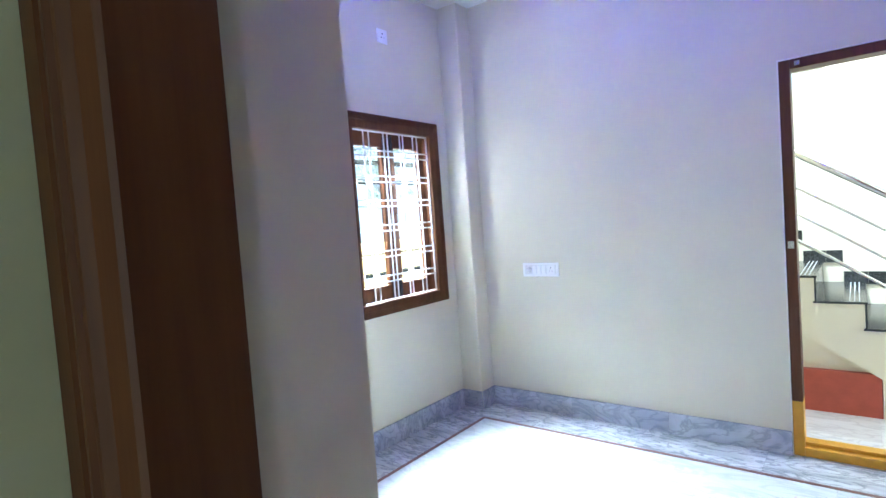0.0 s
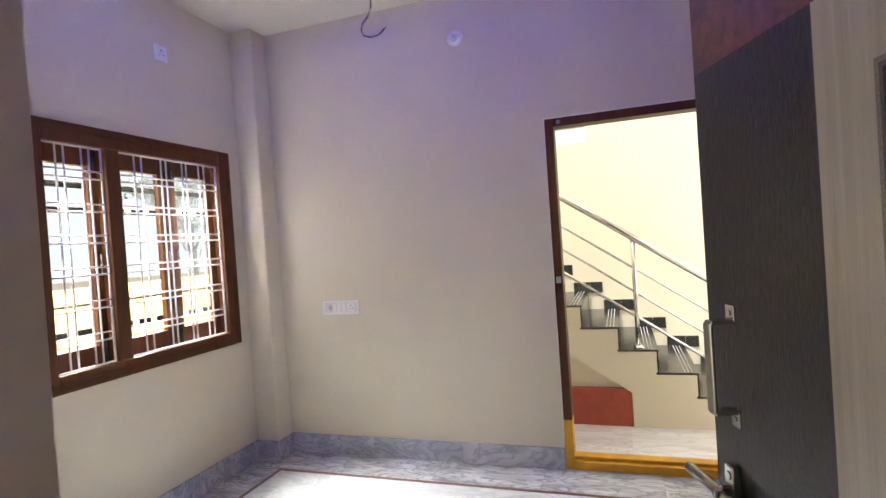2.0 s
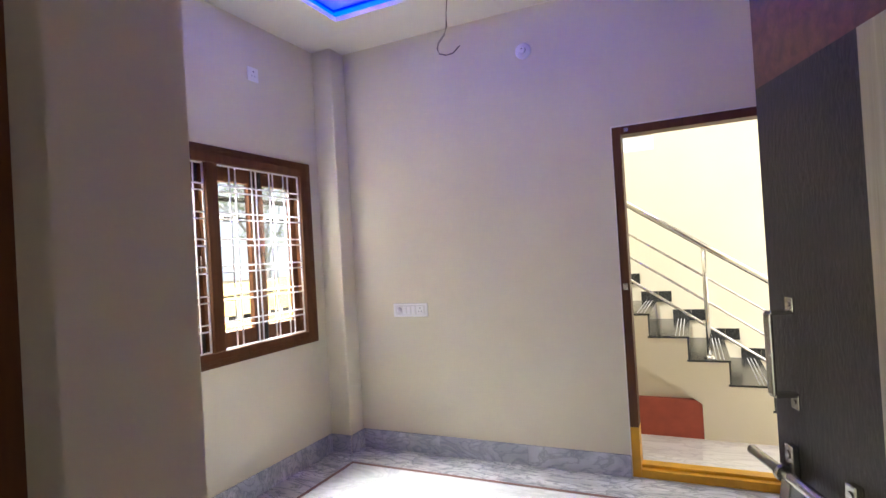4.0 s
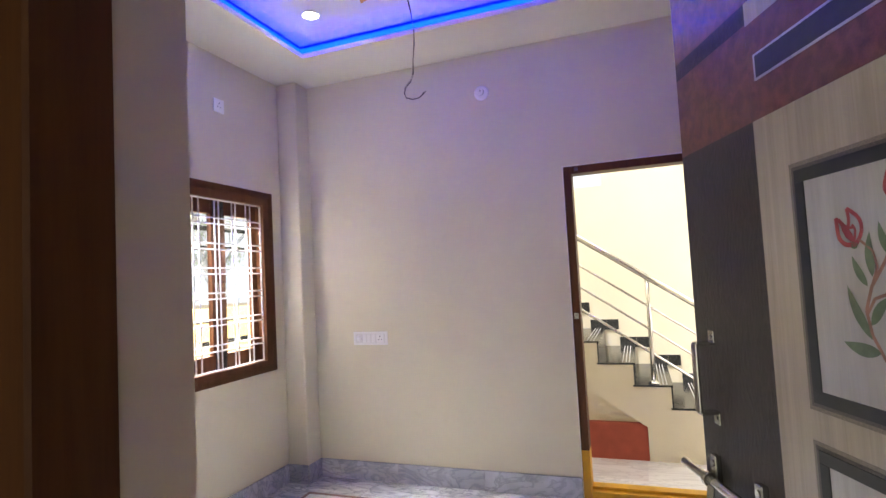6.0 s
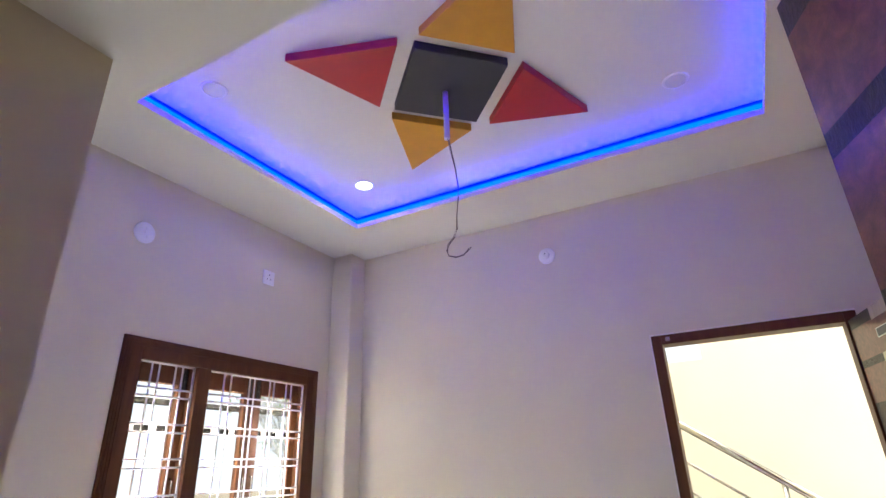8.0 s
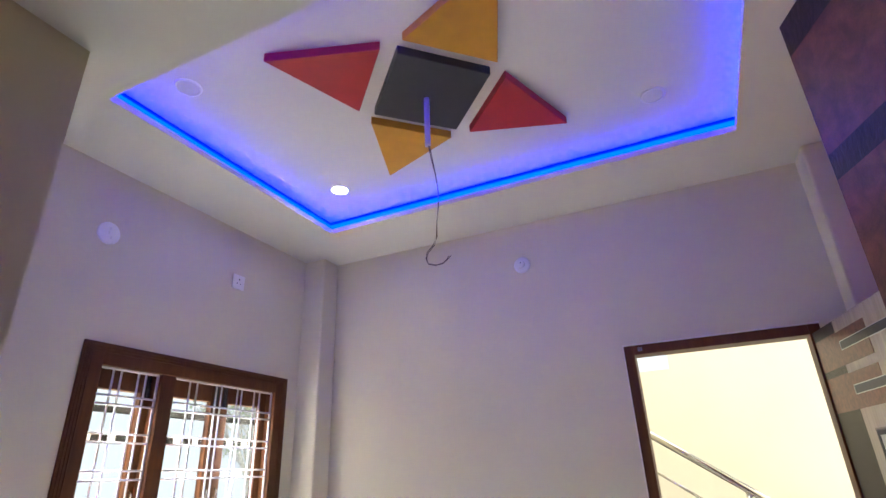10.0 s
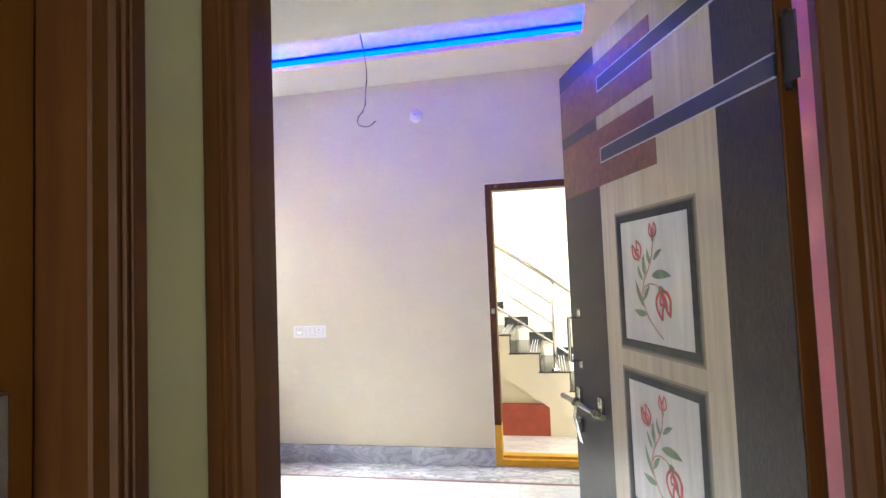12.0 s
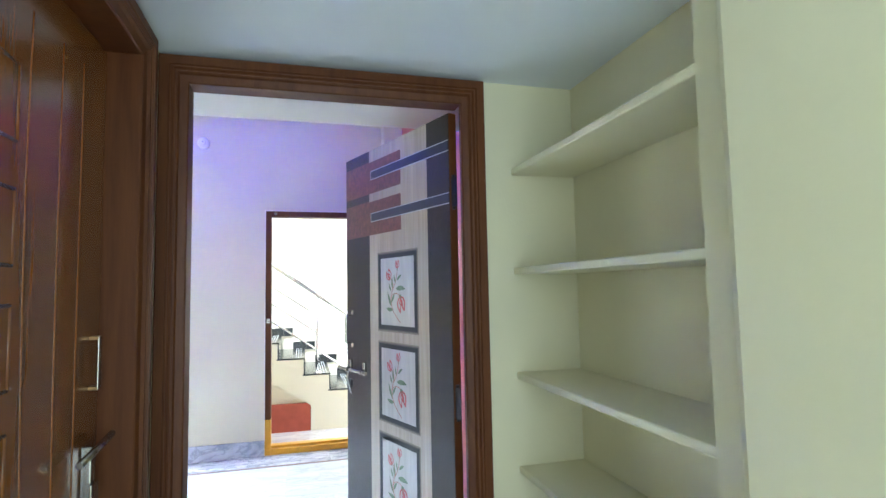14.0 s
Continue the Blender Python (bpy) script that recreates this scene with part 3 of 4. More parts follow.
part("catch", bm, M_STEEL, far)
trimw = 0.007
S("trim", M_PLASTER, (DX0 - trimw, DX0, YF - 0.004, YF + 0.02, 0.132, DZ + trimw), (DX0, DX1, YF - 0.004, YF + 0.02, DZ, DZ + trimw))
leaf2, f2 = panel_leaf("door_leaf", pose(0.735, 3.205, 0.075, 0, 0, -80) @ pose(0.84, 0, 0) @ Matrix.Diagonal((-1, 1, 0.99, 1)), "open laminated front door leaf, cream, walnut and red, with painted flower panels")
slide_bolt(leaf2, -0.045, 0.228, 1.12, f2)

# ---- varnished hall door ----
hd = moulded_frame("door_frame", 1.0, 2.066, 0.072, 0.06, M_FRAME, "brown varnished moulded frame of the closed hall door", pose(-0.240, -0.207, 0, 0, 0, -90) @ Matrix.Diagonal((1, -1, 1, 1)), lift=0.043)
tk = thing("door_leaf", pose(-0.290, -0.281, 0, 0, 0, -90), "closed varnished teak door leaf with raised mouldings", "door", kind="structure")
part("panel", B(0, 0.852, -0.035, 0.0, 0.01, 1.99, bevel=0.003), M_DOORW, tk)


def moulding_square(x0, x1, z0, z1):
    bm = bmesh.new()
    for a, c in (((x0, z0), (x0, z1)), ((x1, z0), (x1, z1)), ((x0, z1), (x1, z1)), ((x0, z0), (x1, z0))):
        tube(bm, [(a[0], -0.0008, a[1]), (c[0], -0.0008, c[1])], 0.0036, 10)
    part("moulding_and_reflection", bm, M_DOORW, tk)


for z0, z1 in ((1.660, 1.790), (1.455, 1.580), (1.255, 1.390), (1.050, 1.185), (0.850, 0.985), (0.650, 0.785), (0.450, 0.585), (0.250, 0.385)):
    moulding_square(0.402, 0.526, z0, z1)
# straight beads; the bowed ones model wavy reflections in the varnish as thin tubes
for x, bow in ((0.138, 0.0), (0.231, 0.010), (0.345, 0.022), (0.575, 0.0), (0.700, 0.0)):
    part("moulding_and_reflection", tube(bmesh.new(), [(x + bow * math.sin((k - 20) * 0.11), -0.0008, 0.12 + k * 0.0435) for k in range(42)], 0.0026, 8), M_DOORW, tk)
h2 = new("pull_handle")
h2.parent = tk
part("grip", B(0.045, 0.063, 0.016, 0.020, 1.196, 1.312, bevel=0.002), M_STEEL, h2, "brushed steel grip")
for z in (1.199, 1.309):
    part("foot_plate", B(0.045, 0.063, 0.0, 0.018, z - 0.004, z + 0.004, bevel=0.001), M_BRASS, h2)
lv = new("lever_bolt")
lv.parent = tk
part("rod", tube(bmesh.new(), [(-0.010, 0.030, 1.085), (0.06, 0.030, 1.077), (0.185, 0.030, 1.068)], 0.008, 12), M_STEEL, lv)
part("plate", B(0.075, 0.097, 0.0, 0.022, 0.94, 1.082, bevel=0.003), M_STEEL, lv)
bm = B(0.066, 0.108, 0.022, 0.028, 0.965, 1.005, bevel=0.003)
part("keyhole_plate", bm, M_STEEL, lv)

# ---- wall shelves in the hall ----
for zc in (1.803, 1.459, 1.106, 0.798, 0.48):
    s = bmesh.new()
    box(s, 0.868, AX - 0.001, AY1 + 0.001, AY0 - 0.001, zc - 0.011, zc + 0.011, bevel=0.004)
    tagged(part("wall_shelf", s, M_HALL), "cream-green painted masonry shelf in the hall niche", "shelf", "shelves in the hall niche")
    
# ---- window ----
win = thing("window_1", pose(XW, 0, 0), "brown varnished wooden window with white bar grilles and three casements", "window", kind="structure")
def wbar(y0, y1, z0, z1, x0=-0.10, x1=0.012):
    return (x0, x1, y0, y1, z0, z1)
MY = 2.058
sides = {"left": (WY0, WY0 + 0.10, WZ0, WZ1), "right": (WY1 - 0.105, WY1, WZ0, WZ1)}
for nm, (a, b, c, dd) in sides.items():
    bm = bmesh.new()
    box(bm, *wbar(a, b, c, dd), bevel=0.004)
    part("jamb", bm, M_FRAME, win)
for nm, zz in (("head", (WZ1 - 0.10, WZ1)), ("sill", (WZ0, WZ0 + 0.085))):
    bm = bmesh.new()
    box(bm, *wbar(WY0 + 0.10, WY1 - 0.105, *zz), bevel=0.004)
    part(nm, bm, M_FRAME, win)
bm = bmesh.new()
box(bm, *wbar(MY - 0.04, MY + 0.04, WZ0 + 0.085, WZ1 - 0.10), bevel=0.004)
part("mullion", bm, M_FRAME, win)
bm = bmesh.new()
for q in (0.010, 0.024, 0.038):
    for b in ((WY0 + q, WY0 + q + 0.006, WZ0 + q, WZ1 - q), (WY1 - q - 0.006, WY1 - q, WZ0 + q, WZ1 - q)):
        box(bm, 0.012, 0.017, *b, bevel=0.0015)
    for z in (WZ0 + q, WZ1 - q - 0.006):
        box(bm, 0.012, 0.017, WY0 + q + 0.006, WY1 - q - 0.006, z, z + 0.006, bevel=0.0015)
part("beading", bm, M_FRAME, win)


def grille(y0, y1, fracs, parent):
    gr = new("grille")
    gr.parent = parent
    z0, z1 = WZ0 + 0.088, WZ1 - 0.103
    r = 0.0048
    bm = bmesh.new()
    for a, b in (((y0, z0), (y1, z0)), ((y0, z1), (y1, z1)), ((y0, z0), (y0, z1)), ((y1, z0), (y1, z1))):
        tube(bm, [(-0.018, a[0], a[1]), (-0.018, b[0], b[1])], 0.0062, 8)
    part("grille_rim", bm, M_GRILL, gr)
    for fr in fracs:
        y = y0 + fr * (y1 - y0)
        part("grille_bar", tube(bmesh.new(), [(-0.018, y, z0), (-0.018, y, z1)], r, 8), M_GRILL, gr)
    for c in (0.128, 0.279, 0.423, 0.569, 0.723, 0.872):
        for s in (-0.019, 0.019):
            z = z1 - c * (z1 - z0) + s
            part("grille_bar", tube(bmesh.new(), [(-0.013, y0, z), (-0.013, y1, z)], r, 8), M_GRILL, gr)


grille(WY0 + 0.103, MY - 0.044, (0.24, 0.37, 0.66, 0.79), win)
grille(MY + 0.044, WY1 - 0.109, (0.15, 0.215, 0.40, 0.45, 0.615, 0.66, 0.80, 0.86), win)


def casement(y0, y1, parent, hand=1):
    c = new("casement")
    c.parent = parent
    z0, z1 = WZ0 + 0.075, WZ1 - 0.09
    st = 0.062
    bm = bmesh.new()
    box(bm, -0.095, -0.060, y0, y0 + st, z0, z1, bevel=0.004)
    box(bm, -0.095, -0.060, y1 - st, y1, z0, z1, bevel=0.004)
    box(bm, -0.095, -0.060, y0 + st, y1 - st, z1 - 0.10, z1, bevel=0.004)
    box(bm, -0.095, -0.060, y0 + st, y1 - st, z0, z0 + 0.105, bevel=0.004)
    part("casement_frame", bm, M_FRAME, c)
    g2 = part("pane", B(-0.080, -0.076, y0 + st - 0.005, y1 - st + 0.005, z0 + 0.10, z1 - 0.095), M_GLASS, c, "clear glass pane")
    g2.visible_shadow = False
    ys = y1 - st / 2 if hand > 0 else y0 + st / 2
    hh = bmesh.new()
    tube(hh, [(-0.060, ys, 1.37), (-0.040, ys, 1.385), (-0.040, ys, 1.475), (-0.060, ys, 1.49)], 0.005, 8)
    part("casement_handle", hh, M_STEEL, c, "small steel bow handle")
    for zz in (z0 + 0.01, z1 - 0.13):
        bb = bmesh.new()
        box(bb, -0.060, -0.056, ys - 0.014, ys + 0.014, zz, zz + 0.11)
        tube(bb, [(-0.052, ys, zz - 0.0), (-0.052, ys, zz + 0.12)], 0.0045, 8)
        tube(bb, [(-0.052, ys, zz + 0.05), (-0.040, ys, zz + 0.05)], 0.005, 8)
        part("tower_bolt", bb, M_IRON, c, "dark tower bolt")


casement(WY0 + 0.085, MY - 0.030, win, 1)
casement(MY + 0.030, (MY + WY1 - 0.07) / 2, win, 1)
casement((MY + WY1 - 0.07) / 2 + 0.003, WY1 - 0.09, win, -1)

# ---- fittings on walls ----
def switch_plate(m):
    s = thing("switch_plate", m, "white modular switch plate with fan dial and socket", "switch")
    part("cover", B(-0.14, 0.14, -0.010, 0, -0.049, 0.049, bevel=0.004), M_PLASTIC, s)
    part("insert", B(-0.122, 0.122, -0.012, -0.010, -0.033, 0.033, bevel=0.0008), M_PLASTIC2, s)
    part("dial", lathe(bmesh.new(), [(0.022, 0), (0.022, 0.004), (0.013, 0.005), (0.012, 0.016), (0.009, 0.017)], (-0.088, -0.012, 0), (0, -1, 0)), M_PLASTIC, s, "round fan regulator knob")
    for x in (-0.045, -0.010, 0.027):
        part("rocker", B(x - 0.014, x + 0.014, -0.016, -0.012, -0.030, 0.030, bevel=0.002), M_PLASTIC, s)
    sk = part("socket", B(0.052, 0.112, -0.015, -0.012, -0.031, 0.031, bevel=0.002), M_PLASTIC, s)
    bm = bmesh.new()
    for dx, dz, r in ((0, 0.014, 0.004), (-0.011, -0.009, 0.003), (0.011, -0.009, 0.003)):
        lathe(bm, [(r, 0), (r, 0.0006)], (0.082 + dx, -0.015, dz), (0, -1, 0), 10)
    part("pin_hole", bm, M_BLACK, s)


switch_plate(pose(-1.597, YF, 1.024))

sk = thing("wall_socket", pose(XW, 2.430, 2.642), "small white square plug socket high on the cream window wall", "socket")
part("cover", B(0, 0.010, -0.045, 0.045, -0.045, 0.045, bevel=0.003), M_PLASTIC, sk)
bm = bmesh.new()
for dy, dz, r in ((0, 0.016, 0.005), (-0.013, -0.010, 0.0035), (0.013, -0.010, 0.0035)):
    lathe(bm, [(r, 0), (r, 0.0006)], (0.010, dy, dz), (1, 0, 0), 10)
part("pin_hole", bm, M_BLACK, sk)


def ceiling_rose(m, label, r=0.052):
    c = thing("lamp_holder", m, label, "lamp holder", "round holders on the walls")
    part("base", lathe(bmesh.new(), [(r, 0), (r, 0.010), (r * 0.88, 0.018), (r * 0.5, 0.021)], (0, 0, 0), (0, -1, 0)), M_PLASTIC, c)
    part("boss", lathe(bmesh.new(), [(r * 0.45, 0.020), (r * 0.42, 0.036), (r * 0.34, 0.042)], (0, 0, 0), (0, -1, 0)), M_PLASTIC, c)
    bm = bmesh.new()
    lathe(bm, [(0.004, 0), (0.004, 0.001)], (0, -0.042, 0.004), (0, -1, 0), 10)
    part("screw", bm, M_BLACK, c)


ceiling_rose(pose(-0.652, YF, 2.700), "round white plastic lamp holder on the cream far wall")
disc = thing("round_cover", pose(XW, 1.600, 2.640, 0, 0, 90), "flat round white plastic cover plate above the window", "wall plate")
part("plate", lathe(bmesh.new(), [(0.056, 0), (0.056, 0.006), (0.050, 0.011), (0.020, 0.012)], (0, 0, 0), (0, -1, 0), 36), M_PLASTIC, disc)
for dx, dz in ((0.0, 0.022), (-0.004, 0.0), (0.010, -0.022)):
    part("slot", B(dx - 0.003, dx + 0.003, -0.0135, -0.011, dz - 0.007, dz + 0.007), M_PLASTIC2, disc)

# ---- ceiling pieces ----
zt = ZT - 0.042
C = Vector((-0.622, 1.877))
dU, dV = Vector((0.7071, 0.7071)), Vector((-0.7071, 0.7071))


def gypsum(name, pts, material, label, category):
    bm = bmesh.new()
    prism(bm, [tuple(p) for p in pts], "z", zt, ZT + 0.002, bevel=0.004)
    return tagged(part(name, bm, material), label, category)


hs = 0.203
gypsum("ceiling_square", [C + dU * hs * a + dV * hs * b for a, b in ((-1, -1), (1, -1), (1, 1), (-1, 1))], M_TRIK, "charcoal painted raised square in the middle of the tray ceiling", "ceiling decoration")
for dirn, side, m_, lab, out in ((dV, dU, M_TRIY, "mustard yellow raised triangle on the white tray ceiling", 0.71), (-dV, dU, M_TRIY, "mustard yellow raised triangle on the white tray ceiling", 0.71),
                                 (dU, dV, M_TRIR, "crimson raised triangle on the white tray ceiling", 0.70), (-dU, dV, M_TRIR, "crimson raised triangle on the white tray ceiling", 0.70)):
    base = C + dirn * 0.272
    gypsum("ceiling_triangle", [base - side * 0.203, base + side * 0.203, C + dirn * out], m_, lab, "ceiling decoration")


def downlight(x, y, on):
    d = thing("downlight", pose(x, y, ZT), "round recessed downlight, lit" if on else "round recessed downlight, unlit", "ceiling light", "downlights in the tray ceiling")
    bm = bmesh.new()
    lathe(bm, [(0.058, 0.0), (0.056, 0.004), (0.047, 0.006), (0.045, 0.002)], (0, 0, 0), (0, 0, -1), 36)
    part("bezel", bm, M_PLASTIC, d)
    part("diffuser", lathe(bmesh.new(), [(0.045, 0.0), (0.045, 0.0035)], (0, 0, 0), (0, 0, -1), 36), M_LAMP if on else M_OFF, d)


downlight(-1.50, 2.430, True)
downlight(0.268, 2.405, False)
downlight(-1.545, 1.385, False)

# hidden light strip, as tall glowing bands that stand in for the lit channel walls
strip = thing("led_strip", pose(0, 0, 0), "blue light strip of the ceiling channel, with glowing bands for its lit walls", "led strip")
for b in ((TX0 - g + 0.001, TX0 - g + 0.005, TY0 - g, TY1 + g), (TX1 + g - 0.005, TX1 + g - 0.001, TY0 - g, TY1 + g), (TX0 - g, TX1 + g, TY1 + g - 0.005, TY1 + g - 0.001)):
    part("strip", B(b[0], b[1], b[2], b[3], ZC + 0.036, ZT - 0.018), M_BLUE2, strip)
    part("upper_wall_glow", B(b[0], b[1], b[2], b[3], ZT - 0.017, ZT - 0.001), M_BLUE, strip)
# near run, out of view, reddened to throw purple on the walls
part("tape", B(TX0 - g, TX1 + g, TY0 - g + 0.001, TY0 - g + 0.005, ZC + 0.050, ZT - 0.012), M_BLUE3, strip, "bright blue light tape")

fan = thing("ceiling_conduit", pose(-0.645, 1.89, 0), "short pale conduit pipe with loose hanging twin wire", "wire")
part("pipe", tube(bmesh.new(), [(0, 0, zt + 0.004), (0, 0, 2.800)], 0.0125, 16), M_TUBE, fan)
for k, (ox, ph) in enumerate(((0.0, 0.0), (0.004, 1.2))):
    pts = [(0, 2.82), (0.012, 2.74), (0.030, 2.65), (0.042, 2.56), (0.040, 2.50), (0.030, 2.43), (0.026, 2.37), (0.010, 2.335), (-0.016, 2.31), (-0.022, 2.285), (-0.012, 2.262), (0.02, 2.250), (0.05, 2.252), (0.066, 2.264), (0.076 + ox, 2.275 + ox)]
    part("wire", tube(bmesh.new(), [(x + ox * math.sin(i * 0.9 + ph), ox, z) for i, (x, z) in enumerate(pts)], 0.0017, 6), M_WIRE, fan)

# ---- porch and stairs ----
PZ, SY0, SY1 = -0.05, 4.12, 5.10
RUN, RISE = 0.262, 0.170
S("porch_floor", M_PORCH, (-2.5, 3.0, YF + 0.18, 5.3, PZ - 0.1, PZ))
S("wall_stairwell", M_OUT, (-2.5, -0.29, SY1, SY1 + 0.15, PZ, 4.6))
S("wall_stairwell", M_OUT, (0.0, 3.0, SY1, SY1 + 0.15, PZ, 4.6))
S("wall_under_vent", M_OUT, (-0.29, 0.0, SY1, SY1 + 0.15, PZ, 2.27))
S("wall_over_vent", M_OUT, (-0.29, 0.0, SY1, SY1 + 0.15, 2.43, 4.6))
S("wall_porch_end", M_OUT, (-2.6, -2.45, YF + 0.2, SY1, PZ, 4.6))

# stair flight, rising towards -x; step k has its nose at x = NX - k * RUN
NX, NZ = 1.243, -0.15
steps = 10
stair = thing("staircase", pose(0, 0, 0), "cream painted concrete flight with black granite treads", "staircase", kind="structure")
low = lambda x: 0.21 + (0.27 - x) * RISE / RUN
side = [(NX, PZ)]
x, z = NX, NZ
for k in range(steps):
    z += RISE
    side.append((x, z - 0.012))
    x -= RUN
    side.append((x, z - 0.012))
side.append((x, low(x)))
side.append((0.27, low(0.27)))
side.append((0.27, PZ))
bm = bmesh.new()
prism(bm, side, "y", SY0, SY1)
part("flight", bm, M_OUT, stair)
part("recess_wall", prism(bmesh.new(), [(-1.3, PZ), (0.268, PZ), (0.268, low(0.268)), (-1.3, low(-1.3))], "y", SY0 + 0.055, SY0 + 0.20), M_OUT, stair)
bm = bmesh.new()
box(bm, -1.3, 0.268, SY0 + 0.008, SY0 + 0.054, PZ, 0.235)
part("plinth", bm, M_REDP, stair, "red oxide painted low wall")
for k in range(steps):
    x0, zt_ = NX - k * RUN, NZ + (k + 1) * RISE
    part("tread", B(x0 - RUN - 0.01, x0 + 0.015, SY0 - 0.004, SY1 - 0.001, zt_ - 0.012, zt_ + 0.003, bevel=0.002), M_GRANITE, stair, "black granite tread")
    part("riser", B(x0 - 0.001, x0 + 0.010, SY0 + 0.0, SY1 - 0.002, zt_ - RISE + 0.004, zt_ - 0.013), M_GRANITE, stair, "black granite riser")
    bm = bmesh.new()
    for q in (0.03, 0.055, 0.08):
        box(bm, x0 - q, x0 - q + 0.006, SY0 + 0.02, SY1 - 0.02, zt_ + 0.003, zt_ + 0.0045)
    part("grip_line", bm, M_GLINE, stair)
    bm = bmesh.new()
    box(bm, x0 - RUN + 0.142, x0 + 0.03, SY1 - 0.012, SY1 - 0.001, zt_ - 0.01, zt_ + 0.088)
    box(bm, x0 + 0.032, x0 + 0.14, SY1 - 0.012, SY1 - 0.001, zt_ - 0.01, zt_ + 0.088)
    part("side_tile", bm, M_GRANITE, stair, "black granite skirting tile")

rail = thing("stair_railing", pose(0, 0, 0), "polished stainless steel stair railing with three thin rails", "railing")
sl = -0.685
RY = SY0 + 0.07
def rail_line(z_at, r, nm):
    part(nm, tube(bmesh.new(), [(-1.2, RY, z_at + sl * (-1.2 - 0.33)), (1.30, RY, z_at + sl * (1.30 - 0.33))], r, 14), M_CHROME, rail)
rail_line(1.372, 0.024, "handrail")
rail_line(1.140, 0.009, "mid_rail")
rail_line(0.960, 0.009, "mid_rail")
rail_line(0.775, 0.011, "mid_rail")
for xp in (0.34, 1.15, -0.62):
    zb = NZ + (math.floor((NX - xp) / RUN) + 1) * RISE
    part("post", tube(bmesh.new(), [(xp, RY, zb + 0.003), (xp, RY, 1.36 + sl * (xp - 0.33))], 0.017, 14), M_CHROME, rail)
    part("flange", lathe(bmesh.new(), [(0.040, 0), (0.038, 0.006), (0.020, 0.022)], (xp, RY, zb + 0.003), (0, 0, 1), 20), M_CHROME, rail)

# ---- outside the window ----
S("ground", M_GROUND, (-400, 400, -400, 400, -0.5, -0.16))
S("wall_parapet", M_PARAPET, (-4.3, -4.15, -3, 10, -0.16, 1.235))
far_sky = glow("bright_haze", (0.86, 0.95, 1.0), 0.50, 0.02)
bm = bmesh.new()
n = 40
ringv = [[bm.verts.new((70 * math.cos(math.tau * k / n), 70 * math.sin(math.tau * k / n), z)) for k in range(n)] for z in (-1, 22)]
for k in range(n):
    bm.faces.new((ringv[0][k], ringv[0][(k + 1) % n], ringv[1][(k + 1) % n], ringv[1][k]))
part("backdrop", bm, far_sky, kind="structure")
scr = thing("balcony_railing", pose(-2.8, 0, 0), "dark iron rails running past the window outside", "railing")
for z, h in ((1.912, 0.034), (1.762, 0.034), (1.195, 0.012), (1.035, 0.034)):
    part("rail", B(-0.012, 0.012, 0.2, 5.2, z - h / 2, z + h / 2, bevel=0.002), M_RAIL, scr)
for z in (1.762, 1.035):
    for k in range(34):
        part("spacer", B(0.013, 0.020, 0.35 + k * 0.14, 0.39 + k * 0.14, z - 0.016, z + 0.016, bevel=0.001), M_GRILL, scr)
for y in (0.25, 5.15):
    part("post", B(-0.02, 0.02, y - 0.02, y + 0.02, -0.16, 2.4, bevel=0.002), M_RAIL, scr)


def bare_tree(x, y, h, seed):
    """A thin dry-season tree: forking limbs with few small leaves."""
    rnd = random.Random(seed)
    t = thing("tree", pose(x, y, -0.16), "slender bare-branched tree with sparse pale leaves beyond the parapet", "tree", "trees beyond the parapet")
    bm, lf = bmesh.new(), bmesh.new()

    def limb(p, d, length, r, depth):
        q = p + d * length
        m_ = (p + q) / 2 + Vector((rnd.uniform(-1, 1), rnd.uniform(-1, 1), rnd.uniform(-1, 1))) * length * 0.06
        tube(bm, [p, m_, q], r, 5)
        if depth == 0:
            for _ in range(3):
                c = q + Vector((rnd.uniform(-1, 1), rnd.uniform(-1, 1), rnd.uniform(-1, 1))) * 0.35
                a, b2 = Vector((rnd.uniform(-1, 1), rnd.uniform(-1, 1), rnd.uniform(-1, 1))) * 0.10, Vector((rnd.uniform(-1, 1), rnd.uniform(-1, 1), rnd.uniform(-1, 1))) * 0.06
                lf.faces.new([lf.verts.new(v) for v in (c - a, c + b2, c + a, c - b2)])
            return
        for _ in range(3):
            nd = (d + Vector((rnd.uniform(-1, 1), rnd.uniform(-1, 1), rnd.uniform(-0.3, 0.8))) * 0.7).normalized()
            limb(q, nd, length * rnd.uniform(0.62, 0.85), r * 0.6, depth - 1)
    limb(Vector((0, 0, 0)), Vector((0, 0, 1)), h * 0.3, h * 0.014, 4)
    part("trunk", bm, M_BARK, t)
    part("crown", lf, M_HILL, t)


for k in range(9):
    bare_tree(-15 - 3 * (k % 3), -4 + k * 3.3, 4.2 + 0.8 * (k % 4), 40 + k)

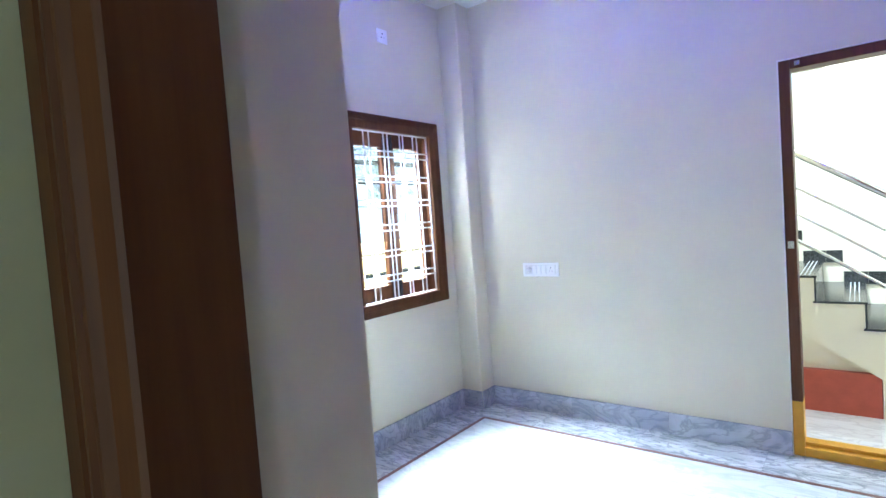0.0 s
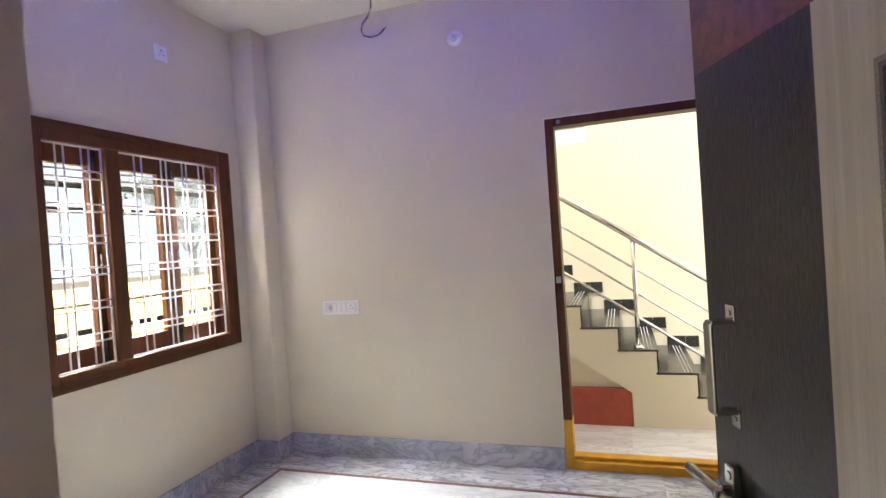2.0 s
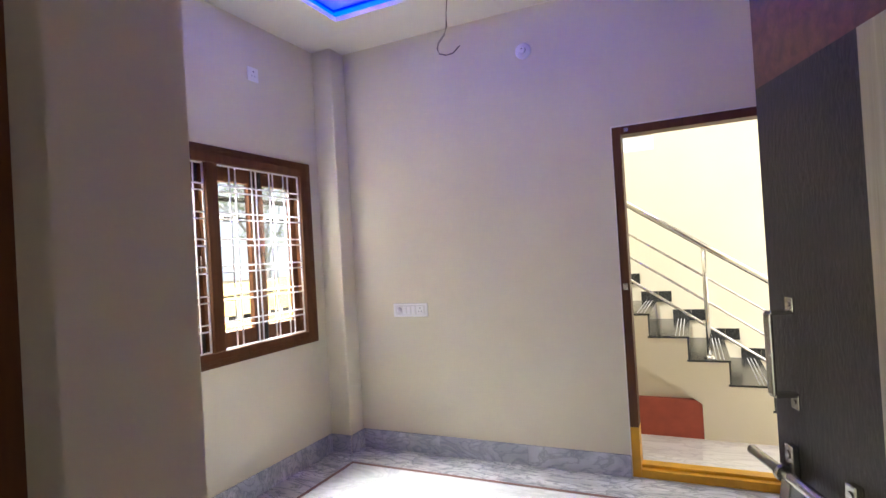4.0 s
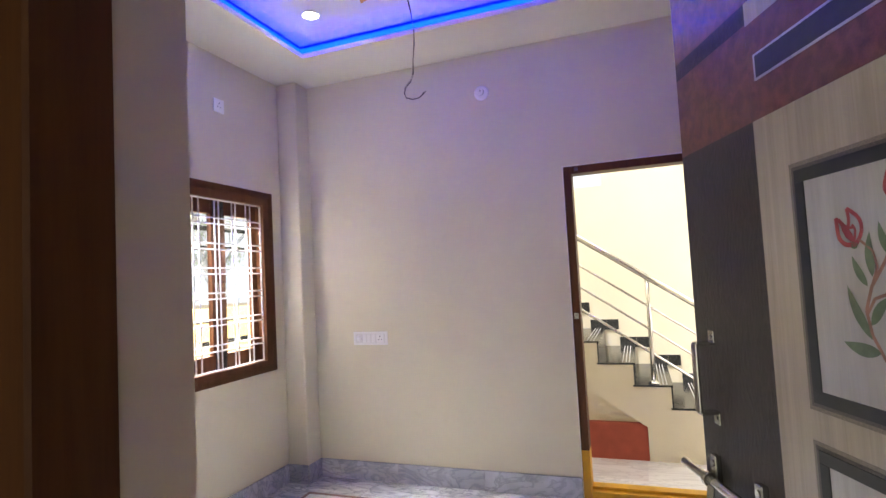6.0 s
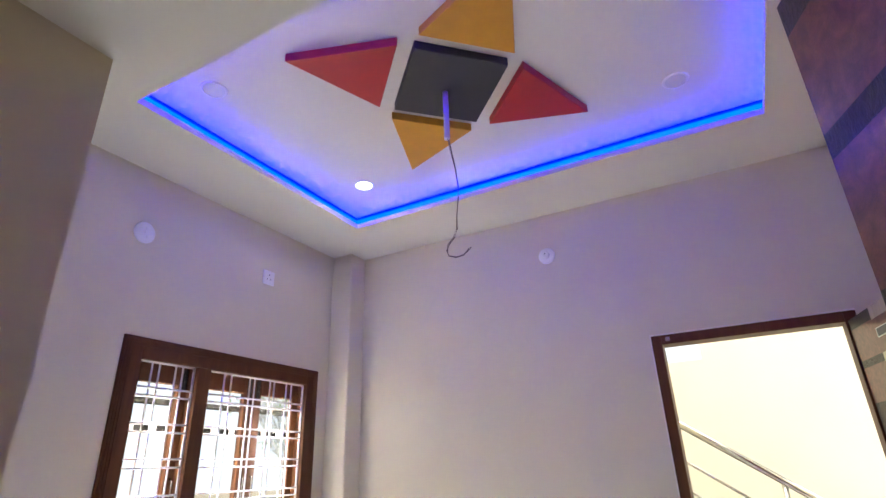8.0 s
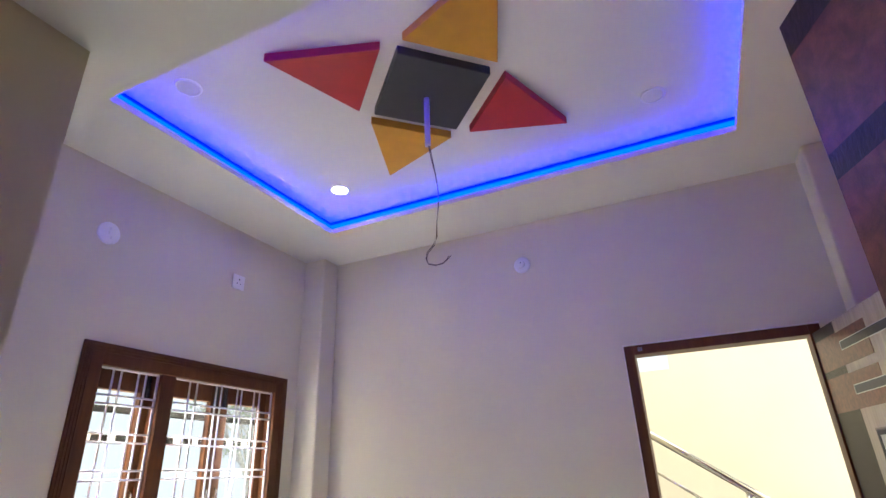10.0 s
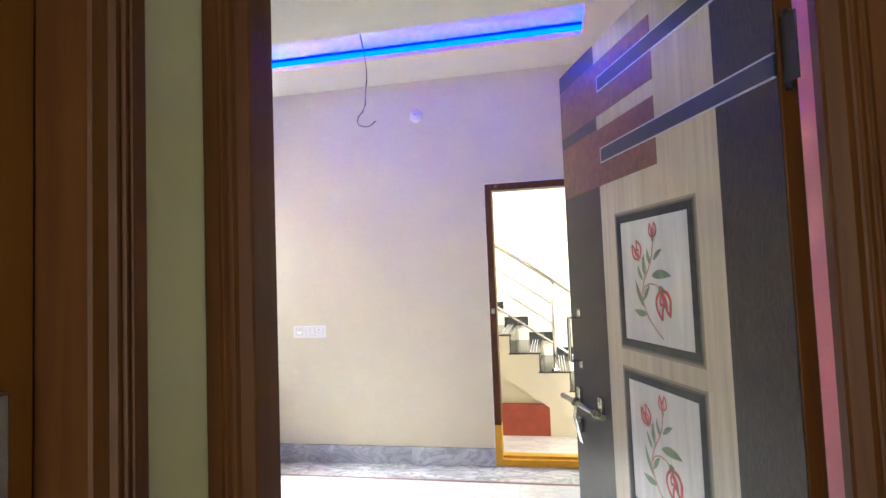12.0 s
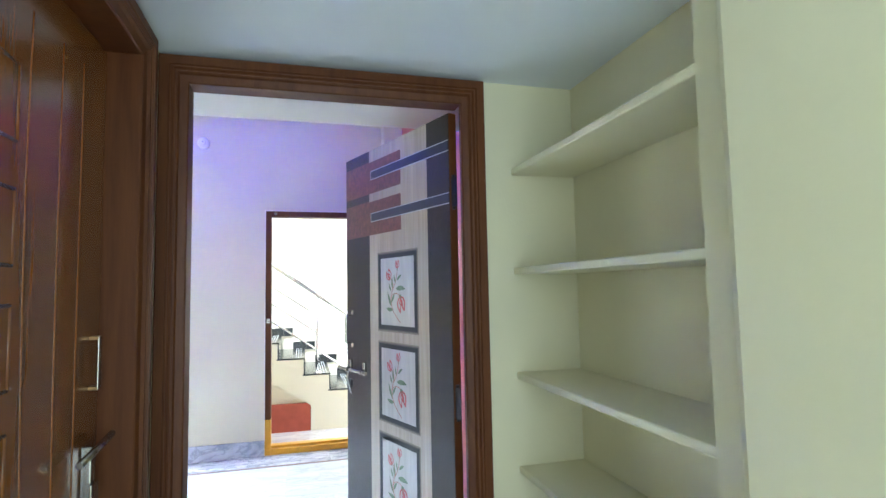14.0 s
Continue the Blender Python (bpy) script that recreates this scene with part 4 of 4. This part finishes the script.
# ---- slabs of the floor and of the skirting ----
def slabs(parent, name, material, x0, x1, y0, y1, nx, ny, z1=0.0):
    """Cuts a stretch of floor into slabs with hairline joints."""
    rnd = random.Random(round(x0 * 10 + y0 * 7))
    for i in range(nx):
        for j in range(ny):
            a, c = x0 + (x1 - x0) * i / nx, x0 + (x1 - x0) * (i + 1) / nx
            d, e = y0 + (y1 - y0) * j / ny, y0 + (y1 - y0) * (j + 1) / ny
            bm = bmesh.new()
            box(bm, -(c - a) / 2 + 0.0005, (c - a) / 2 - 0.0005, -(e - d) / 2 + 0.0005, (e - d) / 2 - 0.0005, -0.0118, rnd.uniform(-0.0003, 0.0))
            o = part(name, bm, material, parent)
            o.location = ((a + c) / 2, (d + e) / 2, z1)


floor = thing("floor", pose(0, 0, 0), "polished white veined marble slabs", "floor", kind="structure")
slabs(floor, "slab", M_FLOOR, -1.948, XE, 0.12, 2.886, 3, 4)
slabs(floor, "slab", M_FLOOR, -0.415, 1.23, -3.0, 0.12, 2, 4)
slabs(floor, "slab", M_FLOOR, DX0, DX1, YF, YF + 0.18, 1, 1)
edge = thing("floor", pose(0, 0, 0), "grey veined marble border slabs round the room", "floor", kind="structure")
slabs(edge, "border_slab", M_FLOORB, XW, -1.972, 0.53, 2.910, 1, 4)
slabs(edge, "border_slab", M_FLOORB, XW, XE, 2.910, YF, 5, 1)
porch = thing("porch_floor", pose(0, 0, 0), "pale marble slabs of the porch", "floor", kind="structure")
slabs(porch, "slab", M_PORCH, -2.5, 3.0, YF + 0.18, 5.1, 6, 2, PZ + 0.003)

skirt = thing("baseboard", pose(0, 0, 0), "grey marble skirting tiles", "baseboard", kind="structure")
for x0, x1, y0, y1 in ((-2.06, DX0 - 0.004, YF - 0.016, YF), (DX1 + 0.01, 0.895, YF - 0.016, YF), (XW + 0.016, -2.06, 3.021, 3.037), (-2.06, -2.044, 3.037, YF - 0.016),
                       (XW, XW + 0.016, YN + 0.016, 3.037), (XW, -0.558, YN, YN + 0.016), (XE - 0.016, XE, 0.12, 3.02), (-0.558, -0.542, 0.12, YN + 0.016)):
    lx, ly = x1 - x0, y1 - y0
    n = max(1, round(max(lx, ly) / 0.55))
    for k in range(n):
        wx, wy = (lx / n, ly) if lx > ly else (lx, ly / n)
        bm = box(bmesh.new(), -wx / 2 + 0.0006, wx / 2 - 0.0006, -wy / 2 + (0.0006 if ly > lx else 0), wy / 2 - (0.0006 if ly > lx else 0), 0.001, 0.132, bevel=0.0015)
        o = part("skirting_tile", bm, M_SKIRT, skirt)
        o.location = (x0 + (k + 0.5) * wx, (y0 + y1) / 2, 0) if lx > ly else ((x0 + x1) / 2, y0 + (k + 0.5) * wy, 0)
